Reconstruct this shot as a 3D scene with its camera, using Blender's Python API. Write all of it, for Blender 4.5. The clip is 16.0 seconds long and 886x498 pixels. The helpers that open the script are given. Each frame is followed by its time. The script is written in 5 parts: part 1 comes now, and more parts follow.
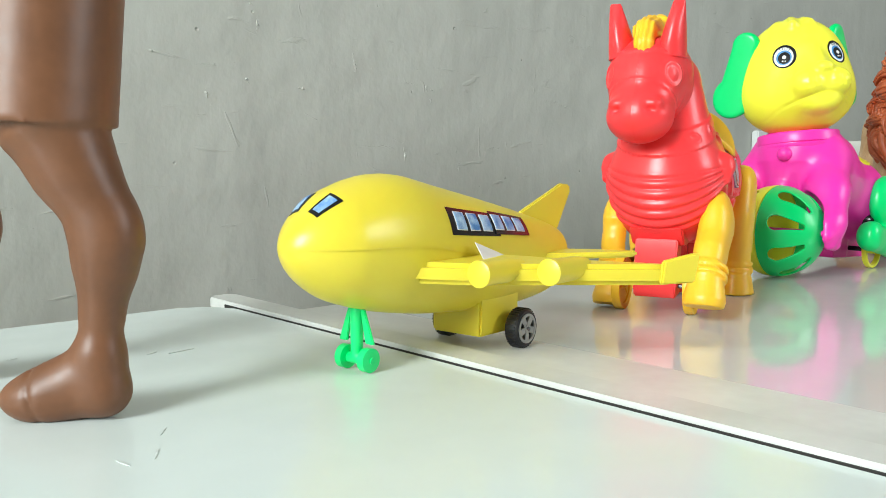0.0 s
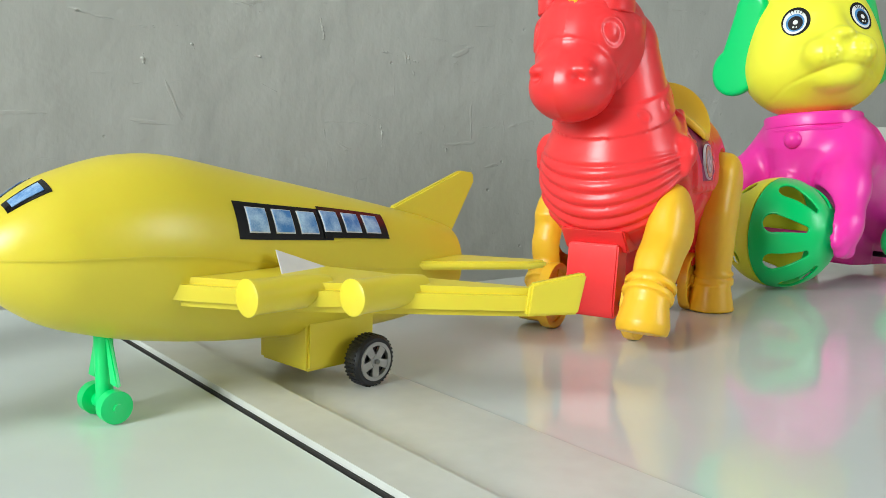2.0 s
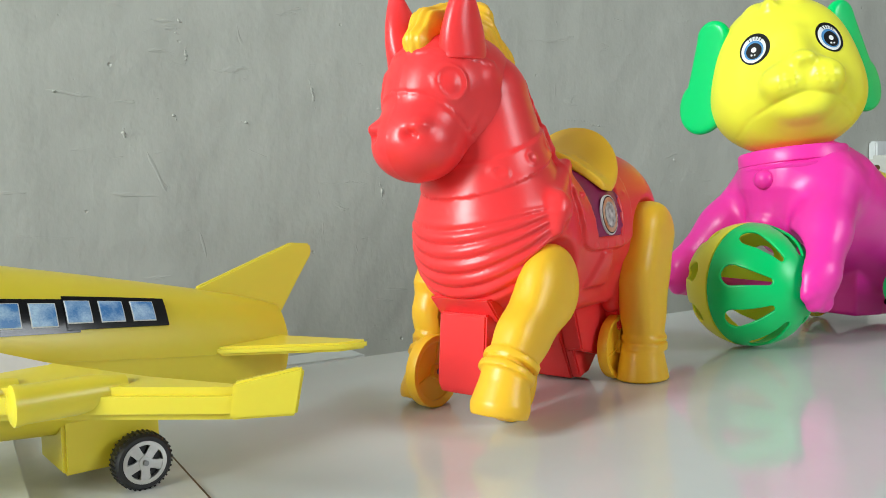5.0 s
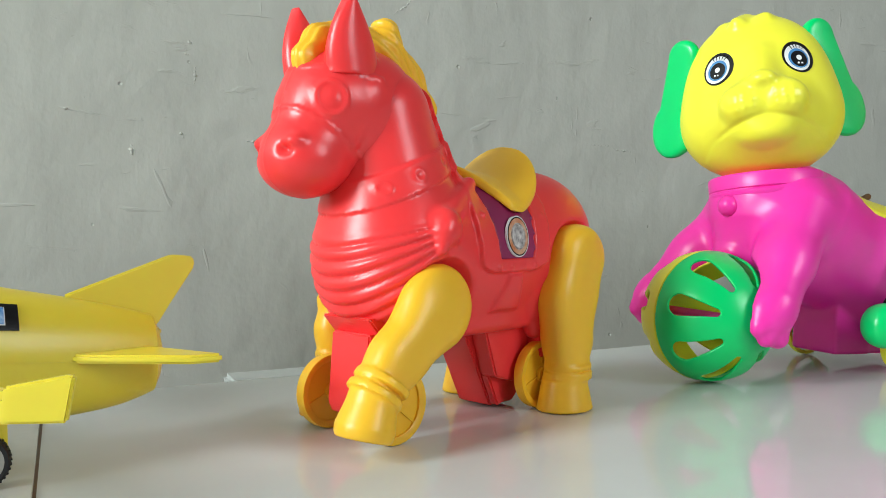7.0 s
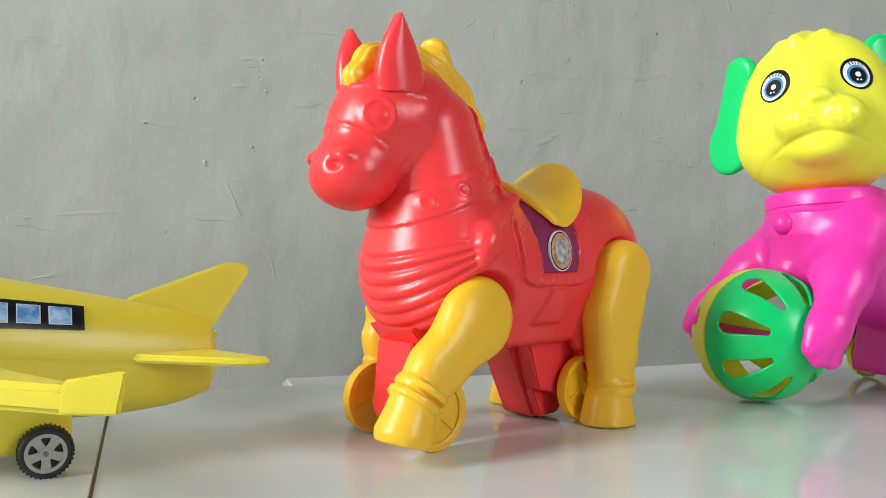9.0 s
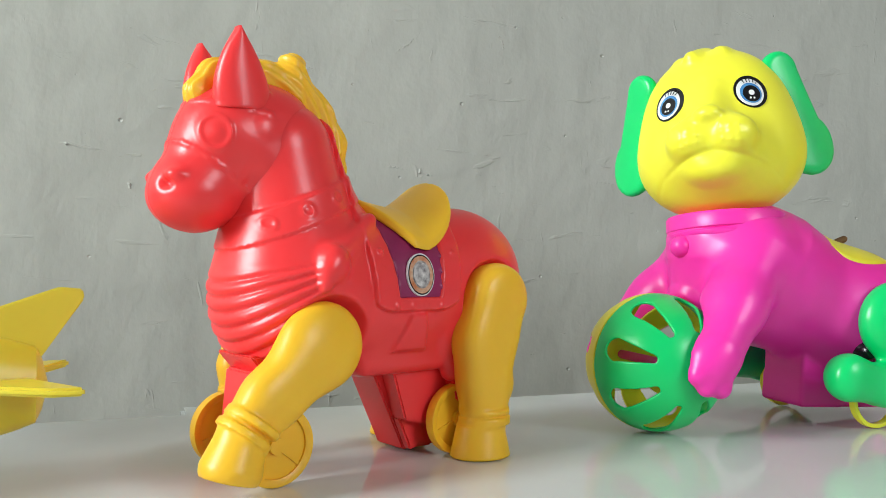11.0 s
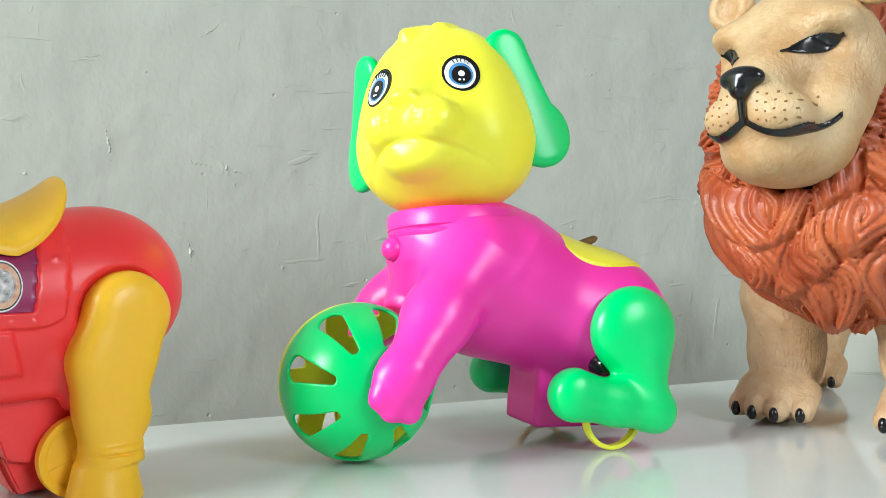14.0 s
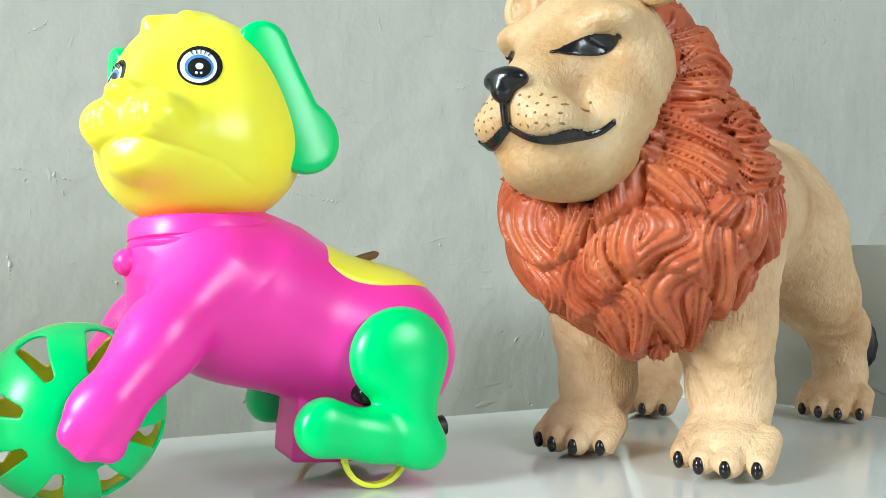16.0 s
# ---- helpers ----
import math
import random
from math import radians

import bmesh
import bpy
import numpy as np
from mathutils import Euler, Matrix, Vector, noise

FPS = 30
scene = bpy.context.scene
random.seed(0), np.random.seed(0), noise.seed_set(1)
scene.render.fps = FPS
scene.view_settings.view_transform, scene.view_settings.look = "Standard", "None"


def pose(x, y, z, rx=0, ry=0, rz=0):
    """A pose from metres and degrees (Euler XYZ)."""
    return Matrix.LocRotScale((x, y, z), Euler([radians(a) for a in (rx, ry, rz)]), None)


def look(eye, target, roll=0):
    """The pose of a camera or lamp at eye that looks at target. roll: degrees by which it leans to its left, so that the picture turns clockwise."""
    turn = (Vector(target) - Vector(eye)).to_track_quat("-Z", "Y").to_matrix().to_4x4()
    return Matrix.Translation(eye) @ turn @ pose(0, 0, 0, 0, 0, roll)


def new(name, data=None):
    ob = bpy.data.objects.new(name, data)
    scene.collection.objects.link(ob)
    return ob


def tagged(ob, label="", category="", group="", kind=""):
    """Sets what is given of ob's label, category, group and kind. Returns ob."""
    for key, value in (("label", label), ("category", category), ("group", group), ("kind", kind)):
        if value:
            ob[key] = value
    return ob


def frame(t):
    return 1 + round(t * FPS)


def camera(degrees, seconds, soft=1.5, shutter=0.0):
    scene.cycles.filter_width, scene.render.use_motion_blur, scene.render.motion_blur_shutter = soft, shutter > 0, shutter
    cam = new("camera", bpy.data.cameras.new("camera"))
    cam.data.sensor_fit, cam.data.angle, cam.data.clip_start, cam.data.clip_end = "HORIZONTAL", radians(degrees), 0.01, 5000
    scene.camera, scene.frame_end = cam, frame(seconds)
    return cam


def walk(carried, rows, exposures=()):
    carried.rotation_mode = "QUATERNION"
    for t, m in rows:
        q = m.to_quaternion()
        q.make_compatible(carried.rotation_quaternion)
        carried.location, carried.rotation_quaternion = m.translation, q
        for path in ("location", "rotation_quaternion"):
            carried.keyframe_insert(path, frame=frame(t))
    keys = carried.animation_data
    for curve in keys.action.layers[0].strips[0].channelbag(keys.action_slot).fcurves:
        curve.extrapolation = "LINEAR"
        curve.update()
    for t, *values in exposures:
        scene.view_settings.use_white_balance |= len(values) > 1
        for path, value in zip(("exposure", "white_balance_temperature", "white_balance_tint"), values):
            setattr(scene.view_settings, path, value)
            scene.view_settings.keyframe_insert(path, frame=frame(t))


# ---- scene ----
cam = camera(56.1, 16.0, soft=0.8)
METRES, EYE, TILT, LEAN, TURN = 0.57, 0.0725, -5.72, -0.36, -43.0
ROWS = [
    (0.0, 0.0, 0.0, 0.0, -0.0, 0.0, 0.0),
    (0.5, 0.0184, 0.0412, 0.0041, 1.25, -0.7, -0.12),
    (1.0, 0.0251, 0.072, 0.0056, 2.09, -1.7, -0.56),
    (1.5, 0.0742, 0.1131, 0.011, 2.7, -2.2, -0.94),
    (2.0, 0.1266, 0.1474, 0.0166, 4.09, -1.43, -1.6),
    (2.5, 0.1779, 0.1676, 0.0263, 4.71, 0.82, -0.91),
    (3.0, 0.2146, 0.1841, 0.0303, 5.9, 2.46, -0.02),
    (5.5, 0.3211, 0.2298, 0.035, 14.17, 2.11, 0.42),
    (6.0, 0.3544, 0.2421, 0.0351, 16.03, 2.82, -0.08),
    (6.5, 0.3743, 0.2586, 0.0362, 17.08, 2.1, -0.58),
    (7.0, 0.4111, 0.2653, 0.0311, 18.31, 3.44, -1.21),
    (7.5, 0.4351, 0.2561, 0.026, 21.94, 4.47, -1.84),
    (8.0, 0.4323, 0.2575, 0.0299, 23.07, 4.08, -2.28),
    (10.5, 0.4614, 0.276, 0.0322, 23.35, 5.11, -2.53),
    (11.0, 0.5089, 0.3182, 0.036, 23.1, 5.87, -2.53),
    (11.5, 0.5523, 0.3671, 0.0416, 22.95, 5.73, -2.19),
    (12.0, 0.5746, 0.4026, 0.0454, 22.06, 6.55, -1.95),
    (12.5, 0.5861, 0.4246, 0.0479, 21.14, 6.09, -1.67),
    (13.0, 0.5982, 0.4382, 0.0487, 20.02, 6.45, -1.54),
    (13.5, 0.6216, 0.4493, 0.0497, 19.71, 6.12, -1.59),
    (14.0, 0.6519, 0.4656, 0.0539, 19.23, 6.06, -1.73),
    (14.5, 0.681, 0.4945, 0.0564, 18.79, 6.38, -1.83),
    (15.0, 0.7129, 0.5202, 0.0594, 17.52, 7.11, -1.89),
    (15.5, 0.7415, 0.5473, 0.062, 16.04, 7.34, -2.01),
    (16.0, 0.7557, 0.5604, 0.0624, 15.19, 7.49, -2.04),
]
walk(cam, [(t, pose(0, 0, EYE, TILT, LEAN, TURN) @ pose(METRES * x, METRES * y, METRES * z, 90 + pitch, roll, yaw)) for t, x, y, z, yaw, pitch, roll in ROWS], exposures=[(0.0, 0.33, 6200, 5), (1.5, 0.2, 6200, 5), (2.5, -0.06, 6200, 5), (3.2, 0.0, 6200, 5), (5.5, 0.12, 6180, 5), (8.0, 0.18, 6200, 6), (11.0, 0.22, 6250, 8), (12.5, 0.27, 6250, 8), (13.5, 0.53, 6150, 5), (14.3, 0.66, 6100, 4), (15.0, 0.66, 6100, 3), (16.0, 0.78, 6050, 2)])

# ---- world and light ----
world = bpy.data.worlds.new("daylight")
scene.world = world
world.use_nodes = True
wn = world.node_tree
sky = wn.nodes.new("ShaderNodeTexSky")
sky.sky_type, sky.sun_disc = "NISHITA", False
sky.sun_elevation, sky.sun_rotation = radians(40), radians(120)
wn.nodes["Background"].inputs["Strength"].default_value = 0.12
wn.links.new(sky.outputs["Color"], wn.nodes["Background"].inputs["Color"])


def window_light(name, m, wide, high, watts, colour):
    data = bpy.data.lights.new(name, "AREA")
    data.shape, data.size, data.size_y, data.energy, data.color = "RECTANGLE", wide, high, watts, colour
    ob = new(name, data)
    ob.matrix_world = m
    return ob


window_light("window_daylight", look((-2.34, -0.25, 1.25), (0.5, 0.25, 0.0)), 0.9, 1.3, 96.0, (0.98, 1.0, 0.975))
window_light("window_daylight", look((1.43, -1.72, 0.95), (0.75, 0.3, 0.05)), 0.6, 0.9, 16.0, (0.97, 0.98, 1.0))


# ---- materials ----
def material(name, colour, rough=0.5, metal=0.0, vary=0.08, scale=30.0, bump=0.0, bump_scale=200.0, coat=0.0, sss=0.0, second=None):
    """A surface with variation at two scales: broad stains and fine grain."""
    m = bpy.data.materials.new(name)
    m.use_nodes = True
    nt, b = m.node_tree, m.node_tree.nodes["Principled BSDF"]
    co = nt.nodes.new("ShaderNodeTexCoord")
    broad, fine = nt.nodes.new("ShaderNodeTexNoise"), nt.nodes.new("ShaderNodeTexNoise")
    broad.inputs["Scale"].default_value, fine.inputs["Scale"].default_value = scale, scale * 9
    broad.inputs["Detail"].default_value, fine.inputs["Detail"].default_value = 2, 3
    for n in (broad, fine):
        nt.links.new(co.outputs["Object"], n.inputs["Vector"])
    mix = nt.nodes.new("ShaderNodeMix")
    mix.data_type = "RGBA"
    dark = second or tuple(c * (1 - 2.2 * vary) for c in colour)
    mix.inputs["A"].default_value, mix.inputs["B"].default_value = (*dark, 1), (*colour, 1)
    add = nt.nodes.new("ShaderNodeMath")
    add.operation = "MULTIPLY_ADD"
    add.inputs[1].default_value = 0.35
    nt.links.new(fine.outputs["Fac"], add.inputs[0])
    nt.links.new(broad.outputs["Fac"], add.inputs[2])
    ramp = nt.nodes.new("ShaderNodeMapRange")
    ramp.inputs["From Min"].default_value, ramp.inputs["From Max"].default_value = 0.45, 0.85
    nt.links.new(add.outputs[0], ramp.inputs["Value"])
    nt.links.new(ramp.outputs["Result"], mix.inputs["Factor"])
    nt.links.new(mix.outputs["Result"], b.inputs["Base Color"])
    rr = nt.nodes.new("ShaderNodeMapRange")
    rr.inputs["To Min"].default_value, rr.inputs["To Max"].default_value = rough * 0.85, min(1, rough * 1.2)
    nt.links.new(fine.outputs["Fac"], rr.inputs["Value"])
    nt.links.new(rr.outputs["Result"], b.inputs["Roughness"])
    b.inputs["Metallic"].default_value = metal
    b.inputs["Coat Weight"].default_value = coat
    b.inputs["Coat Roughness"].default_value = 0.12
    if sss:
        b.inputs["Subsurface Weight"].default_value = sss
        b.inputs["Subsurface Radius"].default_value = (0.004, 0.003, 0.002)
        b.inputs["Subsurface Scale"].default_value = 1.0
    if bump:
        grain = nt.nodes.new("ShaderNodeTexNoise")
        grain.inputs["Scale"].default_value, grain.inputs["Detail"].default_value = bump_scale, 2
        nt.links.new(co.outputs["Object"], grain.inputs["Vector"])
        bp = nt.nodes.new("ShaderNodeBump")
        bp.inputs["Strength"].default_value, bp.inputs["Distance"].default_value = bump, 0.001
        nt.links.new(grain.outputs["Fac"], bp.inputs["Height"])
        nt.links.new(bp.outputs["Normal"], b.inputs["Normal"])
    return m


PLANE_YELLOW = material("plane_yellow_plastic", (0.80, 0.655, 0.045), 0.33, vary=0.015, scale=14, bump=0.03, bump_scale=70, sss=0.22)
ORANGE = material("orange_yellow_plastic", (0.94, 0.54, 0.025), 0.36, vary=0.015, scale=14, bump=0.03, bump_scale=70, sss=0.22)
RED = material("red_plastic", (0.90, 0.045, 0.050), 0.30, vary=0.005, scale=14, bump=0.012, bump_scale=70, sss=0.35)
PURPLE = material("purple_plastic", (0.30, 0.015, 0.10), 0.35)
DOG_YELLOW = material("lemon_plastic", (0.93, 0.89, 0.05), 0.33, vary=0.015, scale=14, bump=0.03, bump_scale=70, sss=0.06)
PINK = material("magenta_plastic", (0.93, 0.035, 0.43), 0.33, vary=0.02, scale=14, bump=0.012, bump_scale=70, sss=0.10)
GREEN = material("green_plastic", (0.015, 0.66, 0.17), 0.3, vary=0.015, scale=14, bump=0.03, bump_scale=70, sss=0.22)
GREEN_LIGHT = material("light_green_plastic", (0.03, 0.75, 0.20), 0.3, vary=0.05)
BLACK = material("black_rubber", (0.012, 0.012, 0.014), 0.5)
GLOSS_BLACK = material("black_gloss_paint", (0.008, 0.008, 0.01), 0.2)
WHITE = material("white_print", (0.85, 0.85, 0.85), 0.35)
BLUE = material("blue_print", (0.06, 0.22, 0.55), 0.35, second=(0.5, 0.7, 0.9), scale=220)
GREY = material("silver_plastic", (0.45, 0.44, 0.42), 0.3, metal=0.6)
STEEL = material("steel_axle", (0.25, 0.25, 0.25), 0.35, metal=1.0)
TABLE_WHITE = material("white_laminate", (0.70, 0.77, 0.74), 0.2, vary=0.03, scale=6, bump=0.03, bump_scale=60)
TABLE_GREY = material("grey_white_laminate", (0.66, 0.695, 0.675), 0.08, vary=0.03, scale=6, bump=0.02, bump_scale=60)
TRIM = material("white_plastic_trim", (0.70, 0.71, 0.67), 0.35, vary=0.08, scale=20)
GAP = material("gap_shade", (0.03, 0.028, 0.025), 0.9)
BROWN_RUBBER = material("brown_rubber", (0.185, 0.074, 0.031), 0.42, vary=0.12, scale=40, bump=0.12, bump_scale=150)
LION_SKIN = material("lion_tan_rubber", (0.68, 0.48, 0.28), 0.5, vary=0.10, scale=24, bump=0.5, bump_scale=520, second=(0.46, 0.255, 0.115))
LION_FACE = material("lion_cream_rubber", (0.62, 0.44, 0.24), 0.45, vary=0.10, scale=38, bump=0.4, bump_scale=520, second=(0.46, 0.26, 0.11))


def short_fur(m, stretch, strength):
    """Fine upright strokes pressed into a rubber skin, over the bump that it has."""
    nt, b = m.node_tree, m.node_tree.nodes["Principled BSDF"]
    co, mp, tex, bp = (nt.nodes.new(k) for k in ("ShaderNodeTexCoord", "ShaderNodeMapping", "ShaderNodeTexNoise", "ShaderNodeBump"))
    mp.inputs["Scale"].default_value = stretch
    tex.inputs["Scale"].default_value, tex.inputs["Detail"].default_value, tex.inputs["Distortion"].default_value = 1.0, 3, 0.6
    bp.inputs["Strength"].default_value, bp.inputs["Distance"].default_value = strength, 0.0012
    nt.links.new(co.outputs["Object"], mp.inputs["Vector"])
    nt.links.new(mp.outputs["Vector"], tex.inputs["Vector"])
    nt.links.new(tex.outputs["Fac"], bp.inputs["Height"])
    if b.inputs["Normal"].is_linked:
        nt.links.new(b.inputs["Normal"].links[0].from_socket, bp.inputs["Normal"])
    nt.links.new(bp.outputs["Normal"], b.inputs["Normal"])


short_fur(LION_SKIN, (620, 620, 210), 0.75)
short_fur(LION_FACE, (520, 520, 380), 0.4)
MANE = material("lion_mane_rubber", (0.50, 0.125, 0.042), 0.40, vary=0.15, scale=60, bump=0.3, bump_scale=300, second=(0.36, 0.055, 0.015))
PAPER = material("white_paper", (0.82, 0.80, 0.78), 0.8)
LEAF = material("dry_brown_scrap", (0.25, 0.15, 0.06), 0.7)


# ---- building helpers ----
def mesh_object(name, verts, faces, mat, parent=None, label="", smooth=True):
    me = bpy.data.meshes.new(name)
    me.from_pydata([tuple(map(float, v)) for v in verts], [], [tuple(map(int, q)) for q in faces])
    me.materials.append(mat)
    if smooth:
        me.polygons.foreach_set("use_smooth", [True] * len(me.polygons))
    me.update()
    ob = new(name, me)
    ob.parent = parent
    if label:
        tagged(ob, label)
    return ob


def part(name, bm, mat, parent=None, label="", smooth=True):
    me = bpy.data.meshes.new(name)
    bmesh.ops.recalc_face_normals(bm, faces=bm.faces)
    bm.to_mesh(me)
    bm.free()
    me.materials.append(mat)
    if smooth:
        me.polygons.foreach_set("use_smooth", [True] * len(me.polygons))
        me.set_sharp_from_angle(angle=radians(40))
    ob = new(name, me)
    ob.parent = parent
    if label:
        tagged(ob, label)
    return ob


def thing(name, m, label, category, group="", kind=""):
    ob = new(name)
    ob.empty_display_size = 0.01
    ob.matrix_world = m
    return tagged(ob, label, category, group, kind)


def surface(fn, lo, hi, step):
    """The zero surface of fn(x, y, z) within a box, as points and quads (surface nets)."""
    ax = [np.arange(a, b + step, step, dtype=np.float32) for a, b in zip(lo, hi)]
    nx, ny, nz = map(len, ax)
    d = np.empty((nx, ny, nz), np.float32)
    block = max(1, 600000 // (ny * nz))
    for i in range(0, nx, block):
        gx, gy, gz = np.meshgrid(ax[0][i:i + block], ax[1], ax[2], indexing="ij")
        d[i:i + block] = fn(gx, gy, gz)
    inside = d < 0
    total = np.zeros((nx - 1, ny - 1, nz - 1), np.int8)
    for o in ((0, 0, 0), (1, 0, 0), (0, 1, 0), (0, 0, 1), (1, 1, 0), (1, 0, 1), (0, 1, 1), (1, 1, 1)):
        total += inside[o[0]:nx - 1 + o[0], o[1]:ny - 1 + o[1], o[2]:nz - 1 + o[2]]
    cells = np.argwhere((total > 0) & (total < 8))
    index = np.full(total.shape, -1, np.int64)
    index[tuple(cells.T)] = np.arange(len(cells))
    acc, cnt = np.zeros((len(cells), 3)), np.zeros(len(cells))
    for axis in range(3):
        b1, b2 = [k for k in range(3) if k != axis]
        for u in (0, 1):
            for v in (0, 1):
                a = cells.copy()
                a[:, b1] += u
                a[:, b2] += v
                e = a.copy()
                e[:, axis] += 1
                da, de = d[tuple(a.T)], d[tuple(e.T)]
                cross = (da < 0) != (de < 0)
                s = np.where(cross, da / np.where(cross, da - de, 1), 0)
                p = a.astype(float)
                p[:, axis] += s
                acc[cross] += p[cross]
                cnt[cross] += 1
    verts = acc / cnt[:, None] * step + np.array([a[0] for a in ax])
    faces = []
    for axis in range(3):
        b1, b2 = (axis + 1) % 3, (axis + 2) % 3
        lo_s, hi_s = [slice(None)] * 3, [slice(None)] * 3
        lo_s[axis], hi_s[axis] = slice(0, -1), slice(1, None)
        edge = inside[tuple(lo_s)] != inside[tuple(hi_s)]
        e = np.argwhere(edge)
        e = e[(e[:, b1] > 0) & (e[:, b2] > 0)]
        e = e[(e[:, b1] < index.shape[b1]) & (e[:, b2] < index.shape[b2])]
        quad = []
        for u, v in ((1, 1), (0, 1), (0, 0), (1, 0)):
            c = e.copy()
            c[:, b1] -= u
            c[:, b2] -= v
            quad.append(index[tuple(c.T)])
        q = np.stack(quad, 1)
        flip = ~inside[tuple(e.T)]
        q[flip] = q[flip][:, ::-1]
        faces.append(q)
    return verts, np.concatenate(faces)


def sculpt(name, fn, lo, hi, step, mat, parent=None, label=""):
    v, q = surface(fn, lo, hi, step)
    return mesh_object(name, v, q, mat, parent, label)


def ball(p, c, r):
    """Distance to an ellipsoid; r: one radius or three."""
    r = (r, r, r) if isinstance(r, (int, float)) else r
    x, y, z = (p[i] - c[i] for i in range(3))
    k0 = np.sqrt((x / r[0]) ** 2 + (y / r[1]) ** 2 + (z / r[2]) ** 2)
    k1 = np.sqrt((x / r[0] ** 2) ** 2 + (y / r[1] ** 2) ** 2 + (z / r[2] ** 2) ** 2) + 1e-9
    return k0 * (k0 - 1) / k1


def limb(p, a, b, ra, rb):
    a, b = np.array(a, np.float32), np.array(b, np.float32)
    ab = b - a
    t = np.clip(sum((p[i] - a[i]) * ab[i] for i in range(3)) / (ab @ ab), 0, 1)
    return np.sqrt(sum((p[i] - a[i] - t * ab[i]) ** 2 for i in range(3))) - (ra + (rb - ra) * t)


def block(p, c, h, r=0.001, pitch=0.0):
    x, y, z = (p[i] - c[i] for i in range(3))
    if pitch:
        s, k = math.sin(radians(pitch)), math.cos(radians(pitch))
        x, z = x * k + z * s, -x * s + z * k
    q = [np.abs(v) - (hh - r) for v, hh in zip((x, y, z), h)]
    return np.sqrt(sum(np.maximum(v, 0) ** 2 for v in q)) + np.minimum(np.maximum(q[0], np.maximum(q[1], q[2])), 0) - r


def join(k, first, *rest):
    d = first
    for e in rest:
        h = np.maximum(k - np.abs(d - e), 0) / k
        d = np.minimum(d, e) - h * h * k * 0.25
    return d


def chain(p, pts, k=0.004):
    """Limbs through (x, y, z, r), one after another."""
    return join(k, *[limb(p, a[:3], b[:3], a[3], b[3]) for a, b in zip(pts, pts[1:])])


def carve(k, d, e):
    return -join(k, -d, e)


def lathe(profile, axis="y", n=36, centre=(0, 0, 0), closed=False):
    """A bmesh turned from (radius, along) pairs round an axis through centre."""
    bm = bmesh.new()
    rings = []
    for r, s in profile:
        ring = []
        for i in range(n):
            a = 2 * math.pi * i / n
            u, v = r * math.cos(a), r * math.sin(a)
            p = {"x": (s, u, v), "y": (u, s, v), "z": (u, v, s)}[axis]
            ring.append(bm.verts.new([p[k] + centre[k] for k in range(3)]))
        rings.append(ring)
    for a, b in zip(rings, rings[1:]):
        for i in range(n):
            bm.faces.new((a[i], a[(i + 1) % n], b[(i + 1) % n], b[i]))
    if closed:
        for i in range(n):
            bm.faces.new((rings[-1][i], rings[-1][(i + 1) % n], rings[0][(i + 1) % n], rings[0][i]))
        return bm
    for (r, s), ring in ((profile[0], rings[0]), (profile[-1], rings[-1])):
        if r > 1e-6:
            bm.faces.new(ring)
    bmesh.ops.remove_doubles(bm, verts=bm.verts, dist=1e-7)
    return bm


def slab(outline, z0, z1, bevel=0.0006):
    """A flat plate from an (x, y) outline between two heights, edges rounded."""
    bm = bmesh.new()
    low = [bm.verts.new((x, y, z0)) for x, y in outline]
    top = [bm.verts.new((x, y, z1)) for x, y in outline]
    bm.faces.new(low[::-1])
    bm.faces.new(top)
    n = len(outline)
    for i in range(n):
        bm.faces.new((low[i], low[(i + 1) % n], top[(i + 1) % n], top[i]))
    bmesh.ops.bevel(bm, geom=list(bm.edges), offset=bevel, segments=2, affect="EDGES")
    return bm


def merged(*bms):
    out = bmesh.new()
    for bm in bms:
        me = bpy.data.meshes.new("piece")
        bm.to_mesh(me)
        bm.free()
        out.from_mesh(me)
        bpy.data.meshes.remove(me)
    return out


def box(lo, hi, bevel=0.0):
    bm = bmesh.new()
    bmesh.ops.create_cube(bm, size=1)
    for v in bm.verts:
        for k in range(3):
            v.co[k] = lo[k] if v.co[k] < 0 else hi[k]
    if bevel:
        bmesh.ops.bevel(bm, geom=list(bm.edges), offset=bevel, segments=2, affect="EDGES")
    return bm


def moved(bm, m):
    bmesh.ops.transform(bm, matrix=m, verts=bm.verts)
    return bm


